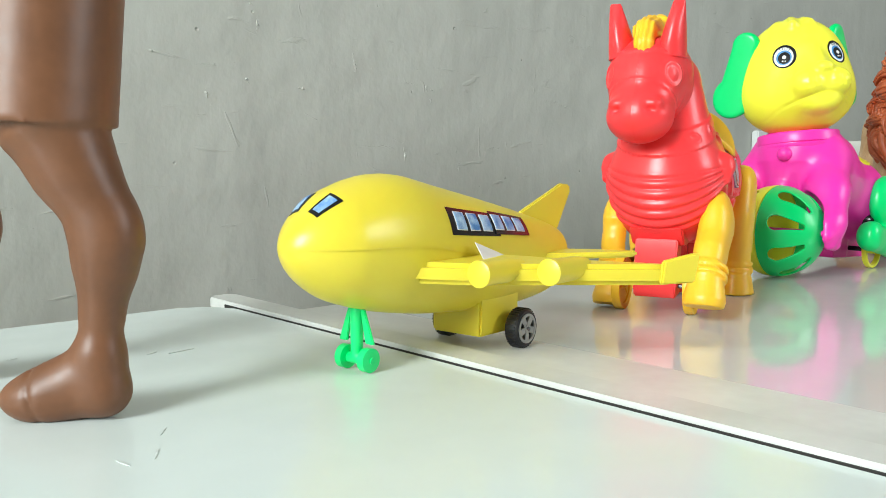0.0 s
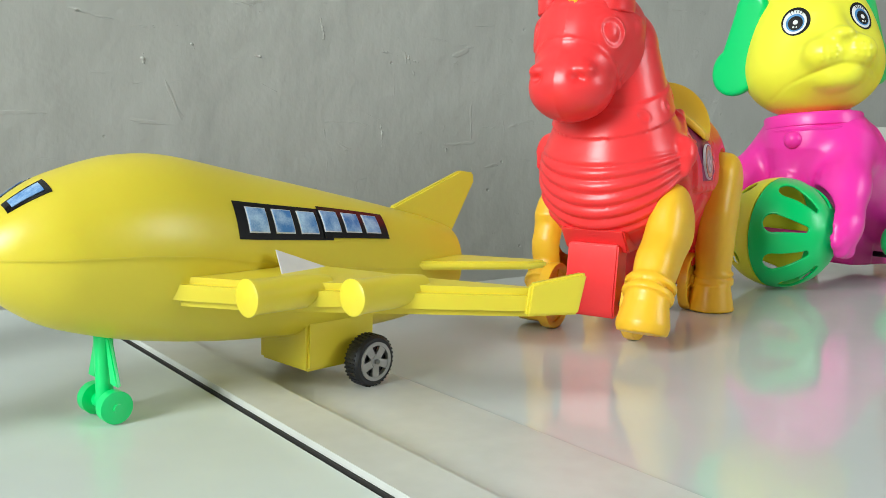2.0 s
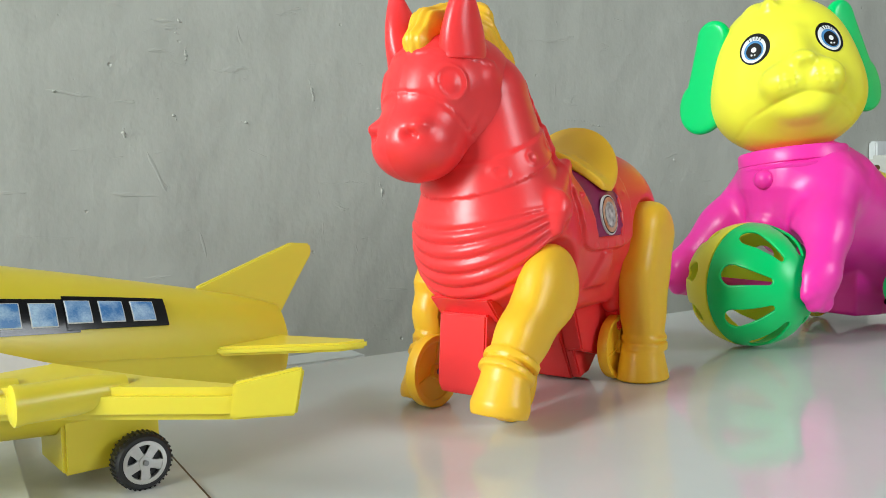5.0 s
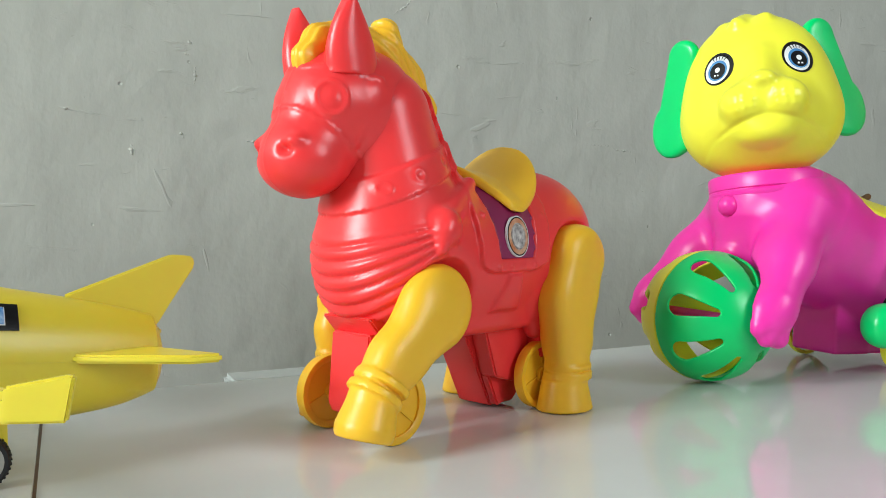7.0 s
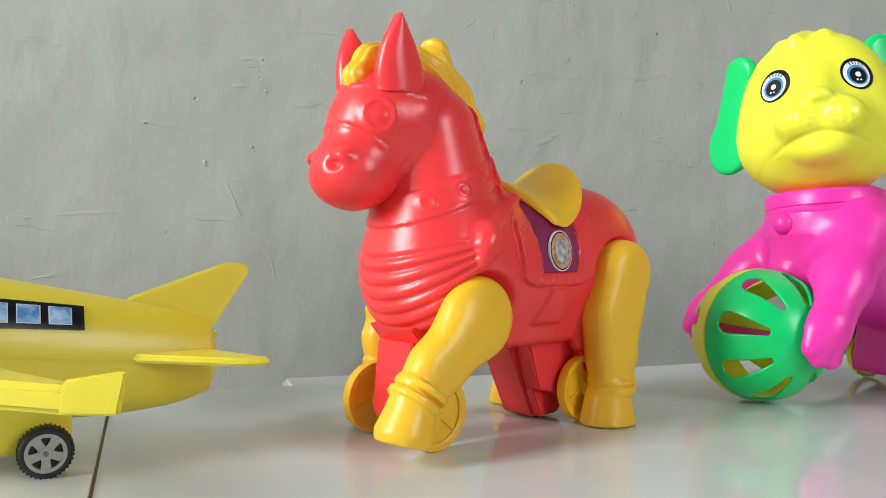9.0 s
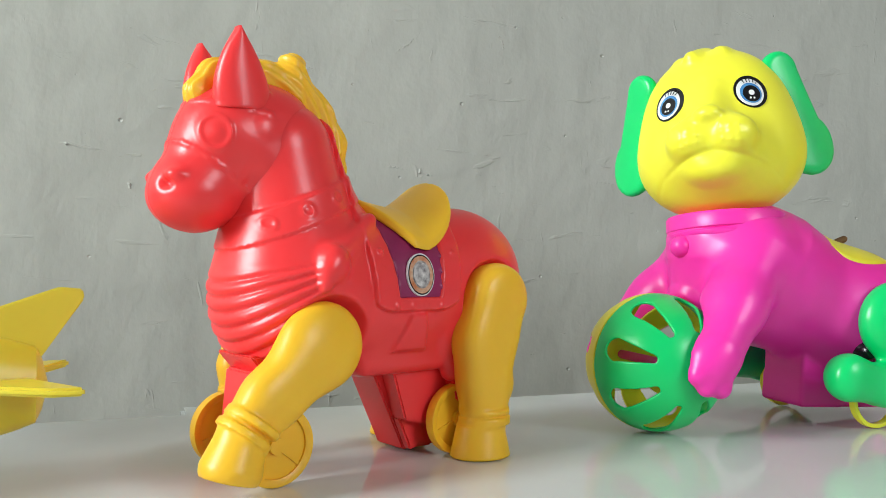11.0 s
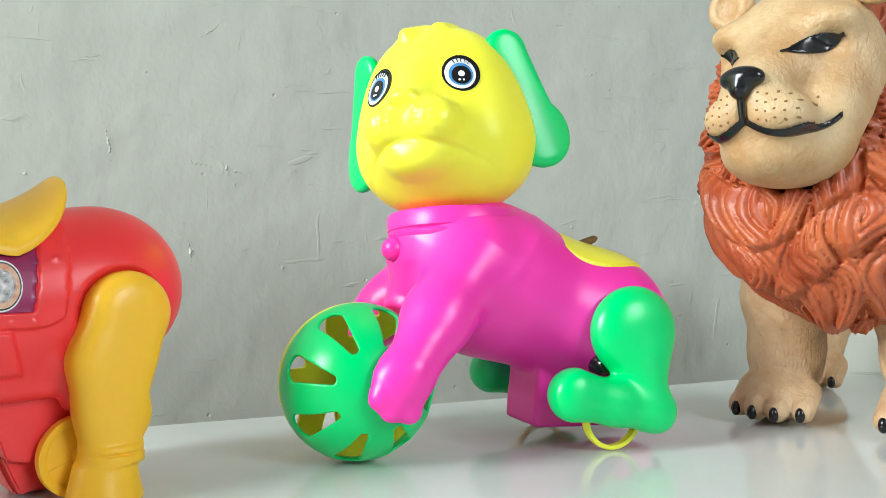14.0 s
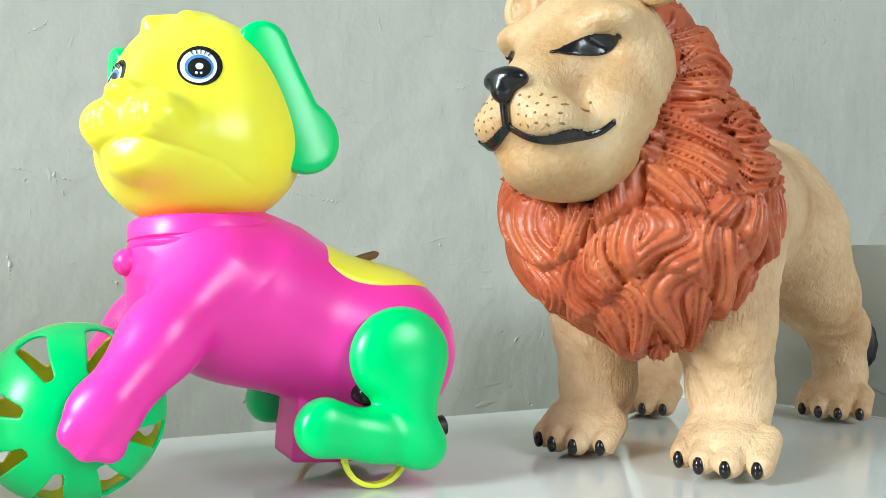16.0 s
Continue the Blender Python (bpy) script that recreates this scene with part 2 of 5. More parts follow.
# ---- the room and the tables ----
def plaster(name, colour):
    m = material(name, colour, 0.6, vary=0.06, scale=2.2)
    nt, b = m.node_tree, m.node_tree.nodes["Principled BSDF"]
    co = nt.nodes.new("ShaderNodeTexCoord")
    stretch = nt.nodes.new("ShaderNodeMapping")
    stretch.inputs["Scale"].default_value = (26, 26, 9)
    trowel = nt.nodes.new("ShaderNodeTexNoise")
    trowel.inputs["Scale"].default_value, trowel.inputs["Detail"].default_value, trowel.inputs["Roughness"].default_value = 1.0, 6, 0.6
    broad = nt.nodes.new("ShaderNodeTexNoise")
    broad.inputs["Scale"].default_value, broad.inputs["Detail"].default_value = 11, 5
    pits = nt.nodes.new("ShaderNodeTexVoronoi")
    pits.inputs["Scale"].default_value = 34
    pit = nt.nodes.new("ShaderNodeMapRange")
    pit.inputs["From Min"].default_value, pit.inputs["From Max"].default_value = 0.015, 0.06
    flat = nt.nodes.new("ShaderNodeMapping")
    flat.inputs["Scale"].default_value = (14, 14, 62)
    cracks = nt.nodes.new("ShaderNodeTexNoise")
    cracks.inputs["Scale"].default_value, cracks.inputs["Detail"].default_value, cracks.inputs["Distortion"].default_value = 1, 4, 1.2
    crack = nt.nodes.new("ShaderNodeMapRange")
    crack.interpolation_type = "SMOOTHSTEP"
    crack.inputs["From Min"].default_value, crack.inputs["From Max"].default_value = 0.66, 0.72
    nt.links.new(co.outputs["Object"], flat.inputs["Vector"])
    nt.links.new(flat.outputs["Vector"], cracks.inputs["Vector"])
    nt.links.new(co.outputs["Object"], stretch.inputs["Vector"])
    nt.links.new(stretch.outputs["Vector"], trowel.inputs["Vector"])
    for n in (broad, pits):
        nt.links.new(co.outputs["Object"], n.inputs["Vector"])
    nt.links.new(pits.outputs["Distance"], pit.inputs["Value"])
    nt.links.new(cracks.outputs["Fac"], crack.inputs["Value"])
    upright = nt.nodes.new("ShaderNodeMapping")
    upright.inputs["Scale"].default_value, upright.inputs["Location"].default_value = (62, 62, 17), (3, 1, 7)
    flakes = nt.nodes.new("ShaderNodeTexNoise")
    flakes.inputs["Scale"].default_value, flakes.inputs["Detail"].default_value, flakes.inputs["Distortion"].default_value = 1, 3, 1.0
    flake = nt.nodes.new("ShaderNodeMapRange")
    flake.interpolation_type = "SMOOTHSTEP"
    flake.inputs["From Min"].default_value, flake.inputs["From Max"].default_value = 0.695, 0.76
    nt.links.new(co.outputs["Object"], upright.inputs["Vector"])
    nt.links.new(upright.outputs["Vector"], flakes.inputs["Vector"])
    nt.links.new(flakes.outputs["Fac"], flake.inputs["Value"])
    last = None
    for src, strength, dist in ((broad.outputs["Fac"], 0.9, 0.006), (trowel.outputs["Fac"], 0.42, 0.003), (pit.outputs["Result"], 0.9, 0.0012), (crack.outputs["Result"], 0.34, 0.0012), (flake.outputs["Result"], 0.34, 0.0012)):
        bp = nt.nodes.new("ShaderNodeBump")
        bp.inputs["Strength"].default_value, bp.inputs["Distance"].default_value = strength, dist
        nt.links.new(src, bp.inputs["Height"])
        if last:
            nt.links.new(last.outputs["Normal"], bp.inputs["Normal"])
        last = bp
    nt.links.new(last.outputs["Normal"], b.inputs["Normal"])
    return m


WALL_PAINT = plaster("grey_plaster_paint", (0.52, 0.525, 0.468))
# side walls, floor and ceiling stay out of view, coloured dark to limit fill
DIMMED_WALL = material("dimmed_wall_paint", (0.20, 0.195, 0.18), 0.8, scale=2)
DIMMED_FLOOR = material("dimmed_floor", (0.16, 0.15, 0.13), 0.4, scale=3)
WHITE_PAINT = material("white_gloss_paint", (0.78, 0.80, 0.79), 0.4, vary=0.04, scale=9)
BROWN_LINE = material("brown_joint", (0.16, 0.11, 0.07), 0.7)
DIMMED_CEILING = material("dimmed_ceiling", (0.34, 0.34, 0.33), 0.85, scale=2)


def setting(name, bm, mat, label, category):
    return tagged(part(name, bm, mat, None, smooth=False), label, category, kind="structure")


X0, X1, Y0, YW, Z0, Z1 = -2.4, 1.8, -1.8, 0.63, -0.75, 2.5
setting("wall_north", box((X0, YW, Z0), (X1, YW + 0.12, Z1)), WALL_PAINT, "rough grey painted plaster wall with trowel marks", "wall")
wall_north = scene.objects["wall_north"]
rng = random.Random(5)
for ax, az, bx, bz in (
        (0.373, 0.196, 0.372, 0.182),
        (0.533, 0.094, 0.536, 0.069),
        (0.326, 0.137, 0.327, 0.123),
        (0.738, 0.148, 0.79, 0.143),
        (0.277, 0.161, 0.283, 0.159),
        (0.537, 0.251, 0.564, 0.274),
        (0.362, 0.145, 0.364, 0.139),
        (0.532, 0.154, 0.553, 0.151),
        (0.562, 0.153, 0.579, 0.146),
        (0.9, 0.255, 0.924, 0.263),
        (0.637, 0.279, 0.643, 0.26),
        (0.412, 0.14, 0.42, 0.139),
        (0.564, 0.154, 0.566, 0.143),
        (0.605, 0.072, 0.611, 0.064),
        (0.533, 0.158, 0.542, 0.152),
        (0.972, 0.013, 0.985, 0.024),
        (0.77, 0.144, 0.804, 0.141),
        (0.568, 0.14, 0.573, 0.133),
        (0.891, 0.113, 0.895, 0.102),
        (1.021, 0.045, 0.999, -0.004),
        (1.01, 0.019, 1.032, 0.019),
        (0.471, 0.181, 0.477, 0.149),
        (0.367, 0.211, 0.37, 0.204),
        (0.367, 0.219, 0.369, 0.212)):
    # old plaster ridges and dents, half sunk in the face of the wall
    mid = ((ax + bx) / 2 + rng.uniform(-0.002, 0.002), YW + 0.0008, (az + bz) / 2 + rng.uniform(-0.002, 0.002))
    fat = rng.uniform(0.0010, 0.0014)

    def ridge(x, y, z):
        q = (x, y, z)
        d = chain(q, [(ax, YW + 0.0008, az, 0.0007), (*mid, fat), (bx, YW + 0.0008, bz, 0.0006)], 0.001)
        return d + 0.0004 * np.sin(x * 900 + z * 700) * np.sin(x * 610 - z * 1300)
    sculpt("plaster_ridge", ridge, (min(ax, bx) - 0.005, YW - 0.0025, min(az, bz) - 0.005), (max(ax, bx) + 0.005, YW + 0.003, max(az, bz) + 0.005), 0.0006, WALL_PAINT, wall_north)
# unseen room shell, its dark colours keep bounced light off the toys
setting("wall_east", box((X1, Y0 - 0.12, Z0), (X1 + 0.12, YW + 0.12, Z1)), DIMMED_WALL, "unseen side wall, darkened to cut bounced light", "wall")
setting("floor", box((X0 - 0.12, Y0 - 0.12, Z0 - 0.1), (X1 + 0.12, YW + 0.12, Z0)), DIMMED_FLOOR, "unseen room floor, darkened to cut bounced light", "floor")
setting("ceiling", box((X0 - 0.12, Y0 - 0.12, Z1), (X1 + 0.12, YW + 0.12, Z1 + 0.1)), DIMMED_CEILING, "unseen ceiling, darkened to cut bounced light", "ceiling")


def pierced(name, along, at, thick, a0, a1, w0, w1, s0, s1, label):
    """A wall with a window opening through it; along: the axis on which it runs."""
    bm = bmesh.new()
    for p0, p1, q0, q1 in ((a0, w0, Z0, Z1), (w1, a1, Z0, Z1), (w0, w1, Z0, s0), (w0, w1, s1, Z1)):
        lo, hi = ((at, p0, q0), (at + thick, p1, q1)) if along == "y" else ((p0, at, q0), (p1, at + thick, q1))
        piece = box(lo, hi)
        me = bpy.data.meshes.new("piece")
        piece.to_mesh(me)
        piece.free()
        bm.from_mesh(me)
        bpy.data.meshes.remove(me)
    return setting(name, bm, DIMMED_WALL, label, "wall")


# two more unseen walls, darkened likewise against bounce
pierced("wall_west", "y", X0 - 0.12, 0.12, Y0, YW, -0.74, 0.24, 0.55, 1.95, "unseen wall with an open window, darkened to cut bounced light")
pierced("wall_south", "x", Y0 - 0.12, 0.12, X0, X1, 1.10, 1.76, 0.45, 1.45, "unseen wall with an open window, darkened to cut bounced light")


def rounded(x0, y0, x1, y1, r, n=6):
    pts = []
    for cx, cy, a0 in ((x1 - r, y1 - r, 0), (x0 + r, y1 - r, 90), (x0 + r, y0 + r, 180), (x1 - r, y0 + r, 270)):
        pts += [(cx + r * math.cos(radians(a0 + 90 * i / n)), cy + r * math.sin(radians(a0 + 90 * i / n))) for i in range(n + 1)]
    return pts


def table(name, x0, y0, x1, y1, mat, label):
    t = thing(name, pose(0, 0, 0), label, "table")
    part("tabletop", slab(rounded(x0, y0, x1, y1, 0.02), -0.028, 0.0, 0.002), mat, t)
    for x in (x0 + 0.06, x1 - 0.06):
        for y in (y0 + 0.06, y1 - 0.06):
            part("leg", box((x - 0.02, y - 0.02, Z0), (x + 0.02, y + 0.02, -0.028), 0.003), TRIM, t)
    return t


table("white_table", -0.75, -0.35, 0.2066, 0.395, TABLE_WHITE, "glossy white laminate table with faint scuffs")
grey = table("grey_table", 0.222, -0.35, 0.90, 0.362, TABLE_GREY, "glossy grey-white laminate table pushed against another table")
for ob in list(grey.children):
    if ob.name.startswith("tabletop"):
        bpy.data.objects.remove(ob)
EDGE = [(1.000, 0.247), (0.9925, 0.288), (0.980, 0.329), (0.966, 0.356), (0.945, 0.372), (0.905, 0.3720)]
part("tabletop", slab([(0.222, -0.35), (1.12, -0.35), *EDGE, (0.56, 0.3625), (0.236, 0.3600), (0.2236, 0.346)], -0.030, -0.0022, 0.002), TABLE_GREY, grey)
rim = lambda x, y, z: chain((x, y, z), [(px, py, -0.0026, 0.0016) for px, py in [(1.0, 0.24)] + EDGE + [(0.86, 0.3700)]], 0.001)
sculpt("edge_band", rim, (0.855, 0.236, -0.006), (1.004, 0.377, 0.001), 0.0008, TRIM, grey, "white plastic edge band")
SCUFF = material("grey_scuff", (0.50, 0.54, 0.51), 0.5, second=(0.66, 0.72, 0.69), scale=400)
white_table = [ob for ob in scene.objects if ob.name.startswith("white_table")][0]
for sx, sy, sl, sw, sa in ((0.1430, 0.3020, 0.012, 0.0008, 12), (0.1330, 0.3060, 0.006, 0.0008, 30), (0.0770, 0.1960, 0.006, 0.0006, 100), (0.0860, 0.1970, 0.008, 0.0006, 60), (0.0950, 0.2130, 0.007, 0.0005, 55), (0.1500, 0.3850, 0.004, 0.0007, 0), (0.0900, 0.3300, 0.004, 0.0008, 20), (0.060, 0.300, 0.005, 0.0006, 5)):
    bm = bmesh.new()
    bm.faces.new([bm.verts.new((sl * u, sw * v, 0)) for u, v in ((-0.5, 0), (-0.2, -0.4), (0.3, -0.5), (0.5, 0.1), (0.2, 0.5), (-0.3, 0.35))])
    bmesh.ops.recalc_face_normals(bm, faces=bm.faces)
    bmesh.ops.solidify(bm, geom=list(bm.faces), thickness=0.0004)
    part("scuff", moved(bm, pose(sx, sy, 0.0002, 0, 0, sa)), SCUFF, white_table)
strip = thing("edge_strip", pose(0, 0, 0), "worn white plastic strip bridging two tables", "trim strip", kind="structure")
part("strip", slab(rounded(0.2085, -0.35, 0.2235, 0.408, 0.004), -0.004, 0.0022, 0.0012), TRIM, strip)
part("border", slab(rounded(0.2239, -0.348, 0.266, 0.3580, 0.004), -0.0040, -0.0013, 0.0006), TRIM, strip)
# near-black filler that paints the shade of the slit between the tables
part("gap", box((0.2077, -0.34, -0.02), (0.2084, 0.388, 0.0003)), GAP, strip, "dark strip standing in for the shaded gap")
part("joint", box((0.2662, -0.34, -0.0034), (0.2672, 0.352, -0.00212)), BROWN_LINE, strip, "thin brown joint line")
setting("low_wall", moved(box((0, -0.12, Z0), (0.62, 0, 0.103), 0.003), pose(0.952, 0.445, 0, 0, 0, -67) @ Matrix.Diagonal((1, -1, 1, 1))), WALL_PAINT, "low grey plastered wall beside the table", "wall")
setting("trim", box((1.245, YW - 0.012, Z0), (1.300, YW - 0.0005, 0.13), 0.002), WHITE_PAINT, "white painted trim board low on the wall", "trim")
ledge = tagged(part("plank", slab([(0.357, 0.402), (0.41, 0.402), (0.41, 0.430), (0.357, 0.430)], -0.030, -0.0105, 0.002), TABLE_GREY), "white plank edge behind the table", "plank")
part("stand", box((0.36, 0.405, Z0), (0.405, 0.427, -0.030), 0.002), WHITE_PAINT, ledge)


# ---- yellow toy aeroplane ----
# along (nose = +), centre height, half height, half width
HULL = [(-0.098, 0.0310, 0.0115, 0.0085), (-0.085, 0.0308, 0.0165, 0.0115), (-0.060, 0.0326, 0.0205, 0.0155), (-0.030, 0.0363, 0.0232, 0.0192),
        (0.000, 0.0405, 0.0250, 0.0212), (0.018, 0.0438, 0.0257, 0.0224), (0.032, 0.0450, 0.0242, 0.0218), (0.044, 0.0450, 0.0206, 0.0198), (0.055, 0.0450, 0.0164, 0.0167), (0.067, 0.0450, 0.0127, 0.0134)]


def smooth_rows(rows, n):
    """The rows' values, lightly eased, at n steps that crowd towards the nose, which is closed by a blunt curve."""
    xs = np.array([r[0] for r in rows])
    even = np.linspace(xs[0], NOSE, n)
    cols = []
    for k in range(1, len(rows[0])):
        v = np.interp(even, xs, [r[k] for r in rows])
        for _ in range(40):
            v[1:-1] = 0.25 * v[:-2] + 0.5 * v[1:-1] + 0.25 * v[2:]
        cols.append(v)
    grid = xs[0] + (NOSE - xs[0]) * np.sin(np.linspace(0, math.pi / 2, n))
    out = [np.interp(grid, even, v) for v in cols]
    blunt = np.maximum(1 - np.clip((grid - 0.046) / (NOSE - 0.046), 0, 1) ** 2.2, 0) ** 0.52 + 0.002
    tail = np.clip((grid - xs[0]) / 0.004, 0.0, 1) ** 0.5 * 0.999 + 0.001
    return np.stack([grid, out[0], out[1] * np.minimum(blunt, 1) * tail, out[2] * np.minimum(blunt, 1) * tail], 1)


NOSE = 0.0665
HULL_FINE = smooth_rows(HULL, 130)


def hull_point(x, a, lift=0.0):
    zc, hh, hw = (float(np.interp(x, HULL_FINE[:, 0], HULL_FINE[:, k])) for k in (1, 2, 3))
    return (x, (hw + lift) * math.cos(a), zc + (hh + lift) * math.sin(a))


def hull_patch(x0, x1, a0, a1, lift, slant=0.0, nx=12, na=6):
    bm = bmesh.new()
    g = []
    for i in range(nx + 1):
        x = x0 + (x1 - x0) * i / nx
        s = slant * i / nx
        g.append([bm.verts.new(hull_point(x, radians(a0 + s + (a1 - a0) * j / na), lift)) for j in range(na + 1)])
    for i in range(nx):
        for j in range(na):
            bm.faces.new((g[i][j], g[i + 1][j], g[i + 1][j + 1], g[i][j + 1]))
    bmesh.ops.recalc_face_normals(bm, faces=bm.faces)
    bmesh.ops.solidify(bm, geom=list(bm.faces), thickness=0.0002)
    return bm


def aeroplane(m):
    p = thing("toy_aeroplane", m, "yellow plastic toy aeroplane with printed window stickers", "toy plane")
    bm = bmesh.new()
    n = 48
    rings = [[bm.verts.new(hull_point(x, 2 * math.pi * i / n)) for i in range(n)] for x in HULL_FINE[:, 0]]
    for a, b in zip(rings, rings[1:]):
        for i in range(n):
            bm.faces.new((a[i], a[(i + 1) % n], b[(i + 1) % n], b[i]))
    bm.faces.new(rings[0])
    bm.faces.new(rings[-1])
    part("fuselage", bm, PLANE_YELLOW, p)
    for side in (1, -1):
        seam = bmesh.new()
        line = [hull_point(x, radians(0 if side > 0 else 180), 0.0001) for x in np.linspace(-0.094, 0.0655, 60)]
        for k, (u, v) in enumerate(zip(line, line[1:])):
            q = [seam.verts.new((u[0], u[1], u[2] - 0.0002)), seam.verts.new((v[0], v[1], v[2] - 0.0002)), seam.verts.new((v[0], v[1], v[2] + 0.0002)), seam.verts.new((u[0], u[1], u[2] + 0.0002))]
            seam.faces.new(q)
        bmesh.ops.remove_doubles(seam, verts=seam.verts, dist=1e-6)
        bmesh.ops.solidify(seam, geom=list(seam.faces), thickness=0.0002)
        part("moulding_seam", seam, PLANE_YELLOW, p)
        wing_z = 0.0365
        outline = [(0.027, 0.018), (0.014, 0.034), (-0.0415, 0.0780), (-0.0545, 0.0845), (-0.0300, 0.0560), (-0.0150, 0.016)]
        w = slab([(x, side * y) for x, y in (outline if side > 0 else outline[::-1])], wing_z - 0.0050, wing_z + 0.0026, 0.0018)
        for v in w.verts:
            v.co.z -= max(0, abs(v.co.y) - 0.02) * 0.04
        wing = part("wing", w, PLANE_YELLOW, p)
        tip = slab([(0.0, -0.0046), (0.0150, -0.0046), (0.0172, 0.0062), (0.0160, 0.0066), (0.0012, 0.0040)], -0.0012, 0.0012, 0.0006)
        part("winglet", moved(tip, pose(-0.0420, side * 0.0782, 0.0343, 90, 0, side * 151)), PLANE_YELLOW, wing)
        for ex, ey in ((0.014, 0.041), (-0.006, 0.056)):
            e = lathe([(0.0034, -0.020), (0.0044, -0.012), (0.0044, 0.002), (0.0047, 0.0032), (0.0047, 0.0042), (0.0040, 0.0046)], "x", 24, (ex, side * ey, wing_z - 0.0005))
            part("engine", e, PLANE_YELLOW, wing)
        stab = [(-0.064, 0.008), (-0.068, 0.0160), (-0.097, 0.037), (-0.107, 0.038), (-0.090, 0.006)]
        part("tailplane", slab([(x, side * y) for x, y in (stab if side > 0 else stab[::-1])], 0.0318, 0.0346, 0.0008), PLANE_YELLOW, p)
        def band(x0, x1, lo_a, hi_a, lift, nx, na, extra=0.0):
            drift = (0.007 - x0) / 0.059 * 12 + extra
            lo_a, hi_a = lo_a + drift, hi_a + drift
            return hull_patch(x0, x1, lo_a if side > 0 else 180 - lo_a, hi_a if side > 0 else 180 - hi_a, lift, side * 12 * (x0 - x1) / 0.059, nx, na)
        fore = part("window_sticker", band(0.007, -0.0270, 13, 38, 0.0002, 10, 6), GLOSS_BLACK, p, "black sticker strip with printed blue windows")
        aft = part("window_sticker", band(-0.0235, -0.0525, 13, 38.5, 0.0005, 10, 6, 1.6), GLOSS_BLACK, p, "black sticker strip lapped over another")
        for k in range(6):
            xa = 0.0032 - k * 0.0091
            owner, extra, lift = (fore, 0.0, 0.0) if k < 3 else (aft, 1.6, 0.0003)
            part("pane_rim", band(xa + 0.0003, xa - 0.0065, 17.2, 34.3, 0.0004 + lift, 4, 4, extra), WHITE, owner)
            part("printed_window", band(xa, xa - 0.0062, 18, 33.5, 0.0006 + lift, 4, 4, extra), BLUE, owner)
        cock = part("cockpit_sticker", hull_patch(0.0590, 0.0500, 58 if side > 0 else 122, 79 if side > 0 else 101, 0.0002), GLOSS_BLACK, p, "black sticker with a blue cockpit window")
        part("printed_window", hull_patch(0.0580, 0.0514, 62 if side > 0 else 118, 75 if side > 0 else 105, 0.0005, 0, 4, 4), BLUE, cock)
    fin = slab([(-0.0665, 0.0440), (-0.0668, 0.0520), (-0.1010, 0.0642), (-0.1085, 0.0634), (-0.1090, 0.0600), (-0.0965, 0.0415), (-0.0940, 0.0380)], -0.0011, 0.0011, 0.0006)
    part("tail_fin", moved(fin, pose(0, 0, 0, 90, 0, 0)), PLANE_YELLOW, p)
    part("gear_box", box((-0.049, -0.0125, 0.0042), (-0.022, 0.0125, 0.024), 0.0010), PLANE_YELLOW, p)
    hub_at = -0.041, 0.0064
    part("axle", lathe([(0.001, -0.019), (0.001, 0.019)], "y", 10, (hub_at[0], 0, hub_at[1])), STEEL, p)
    for side in (1, -1):
        y = side * 0.0190
        c = (hub_at[0], y, hub_at[1])
        wheel = part("wheel", lathe([(0.0058, -0.003), (0.0072, -0.003), (0.0080, -0.002), (0.0080, 0.002), (0.0072, 0.003), (0.0058, 0.003)], "y", 40, c, True), BLACK, p, "black rubber wheel with a ribbed tread")
        for k in range(36):
            rib = box((0.0078, -0.0022, -0.00025), (0.0083, 0.0022, 0.00025))
            part("tread_rib", moved(rib, pose(*c) @ pose(0, 0, 0, 0, 10 * k, 0)), BLACK, wheel)
        part("rim", lathe([(0.0060, -side * 0.001), (0.0060, side * 0.0018), (0.0, side * 0.0018)], "y", 32, c), BLACK, wheel)
        part("rim_ring", lathe([(0.0060, side * 0.0018), (0.0061, side * 0.0034), (0.0050, side * 0.0034), (0.0049, side * 0.0020)], "y", 40, c, True), GREY, wheel, "silver five-spoke rim")
        for k in range(5):
            spoke = slab([(0.0008, -0.0016), (0.0026, -0.0010), (0.0053, -0.0017), (0.0053, 0.0017), (0.0026, 0.0010), (0.0008, 0.0016)], -0.0005, 0.0005, 0.0002)
            part("spoke", moved(spoke, pose(c[0], y + side * 0.0027, c[2]) @ pose(0, 0, 0, 0, 72 * k + 18, 0) @ pose(0, 0, 0, 90, 0, 0)), GREY, wheel)
        part("hub", lathe([(0.0020, side * 0.002), (0.0018, side * 0.0035), (0.0, side * 0.0035)], "y", 16, c), GREY, wheel)
        part("axle_end", lathe([(0.0008, side * 0.0033), (0.0008, side * 0.0042), (0.0, side * 0.0042)], "y", 10, c), STEEL, wheel)

    def strut(x, y, z):
        q = (x, y, z)
        d = limb(q, (0.0345, 0, 0.028), (0.0345, 0, 0.006), 0.0026, 0.0022)
        d = join(0.001, d, limb(q, (0.0345, -0.004, 0.0042), (0.0345, 0.004, 0.0042), 0.002, 0.002))
        return d
    gear = sculpt("nose_gear", strut, (0.029, -0.008, 0), (0.041, 0.008, 0.031), 0.0005, GREEN_LIGHT, p, "light green nose gear")
    for side in (1, -1):
        flap = slab([(0.0015, 0.0), (0.0055, 0.0), (0.001, 0.012), (-0.001, 0.012)], -0.0006, 0.0006, 0.0003)
        part("gear_door", moved(flap, pose(0.0345, side * 0.003, 0.010) @ pose(0, 0, 0, 90, 0, 90 if side > 0 else -90)), GREEN_LIGHT, gear)
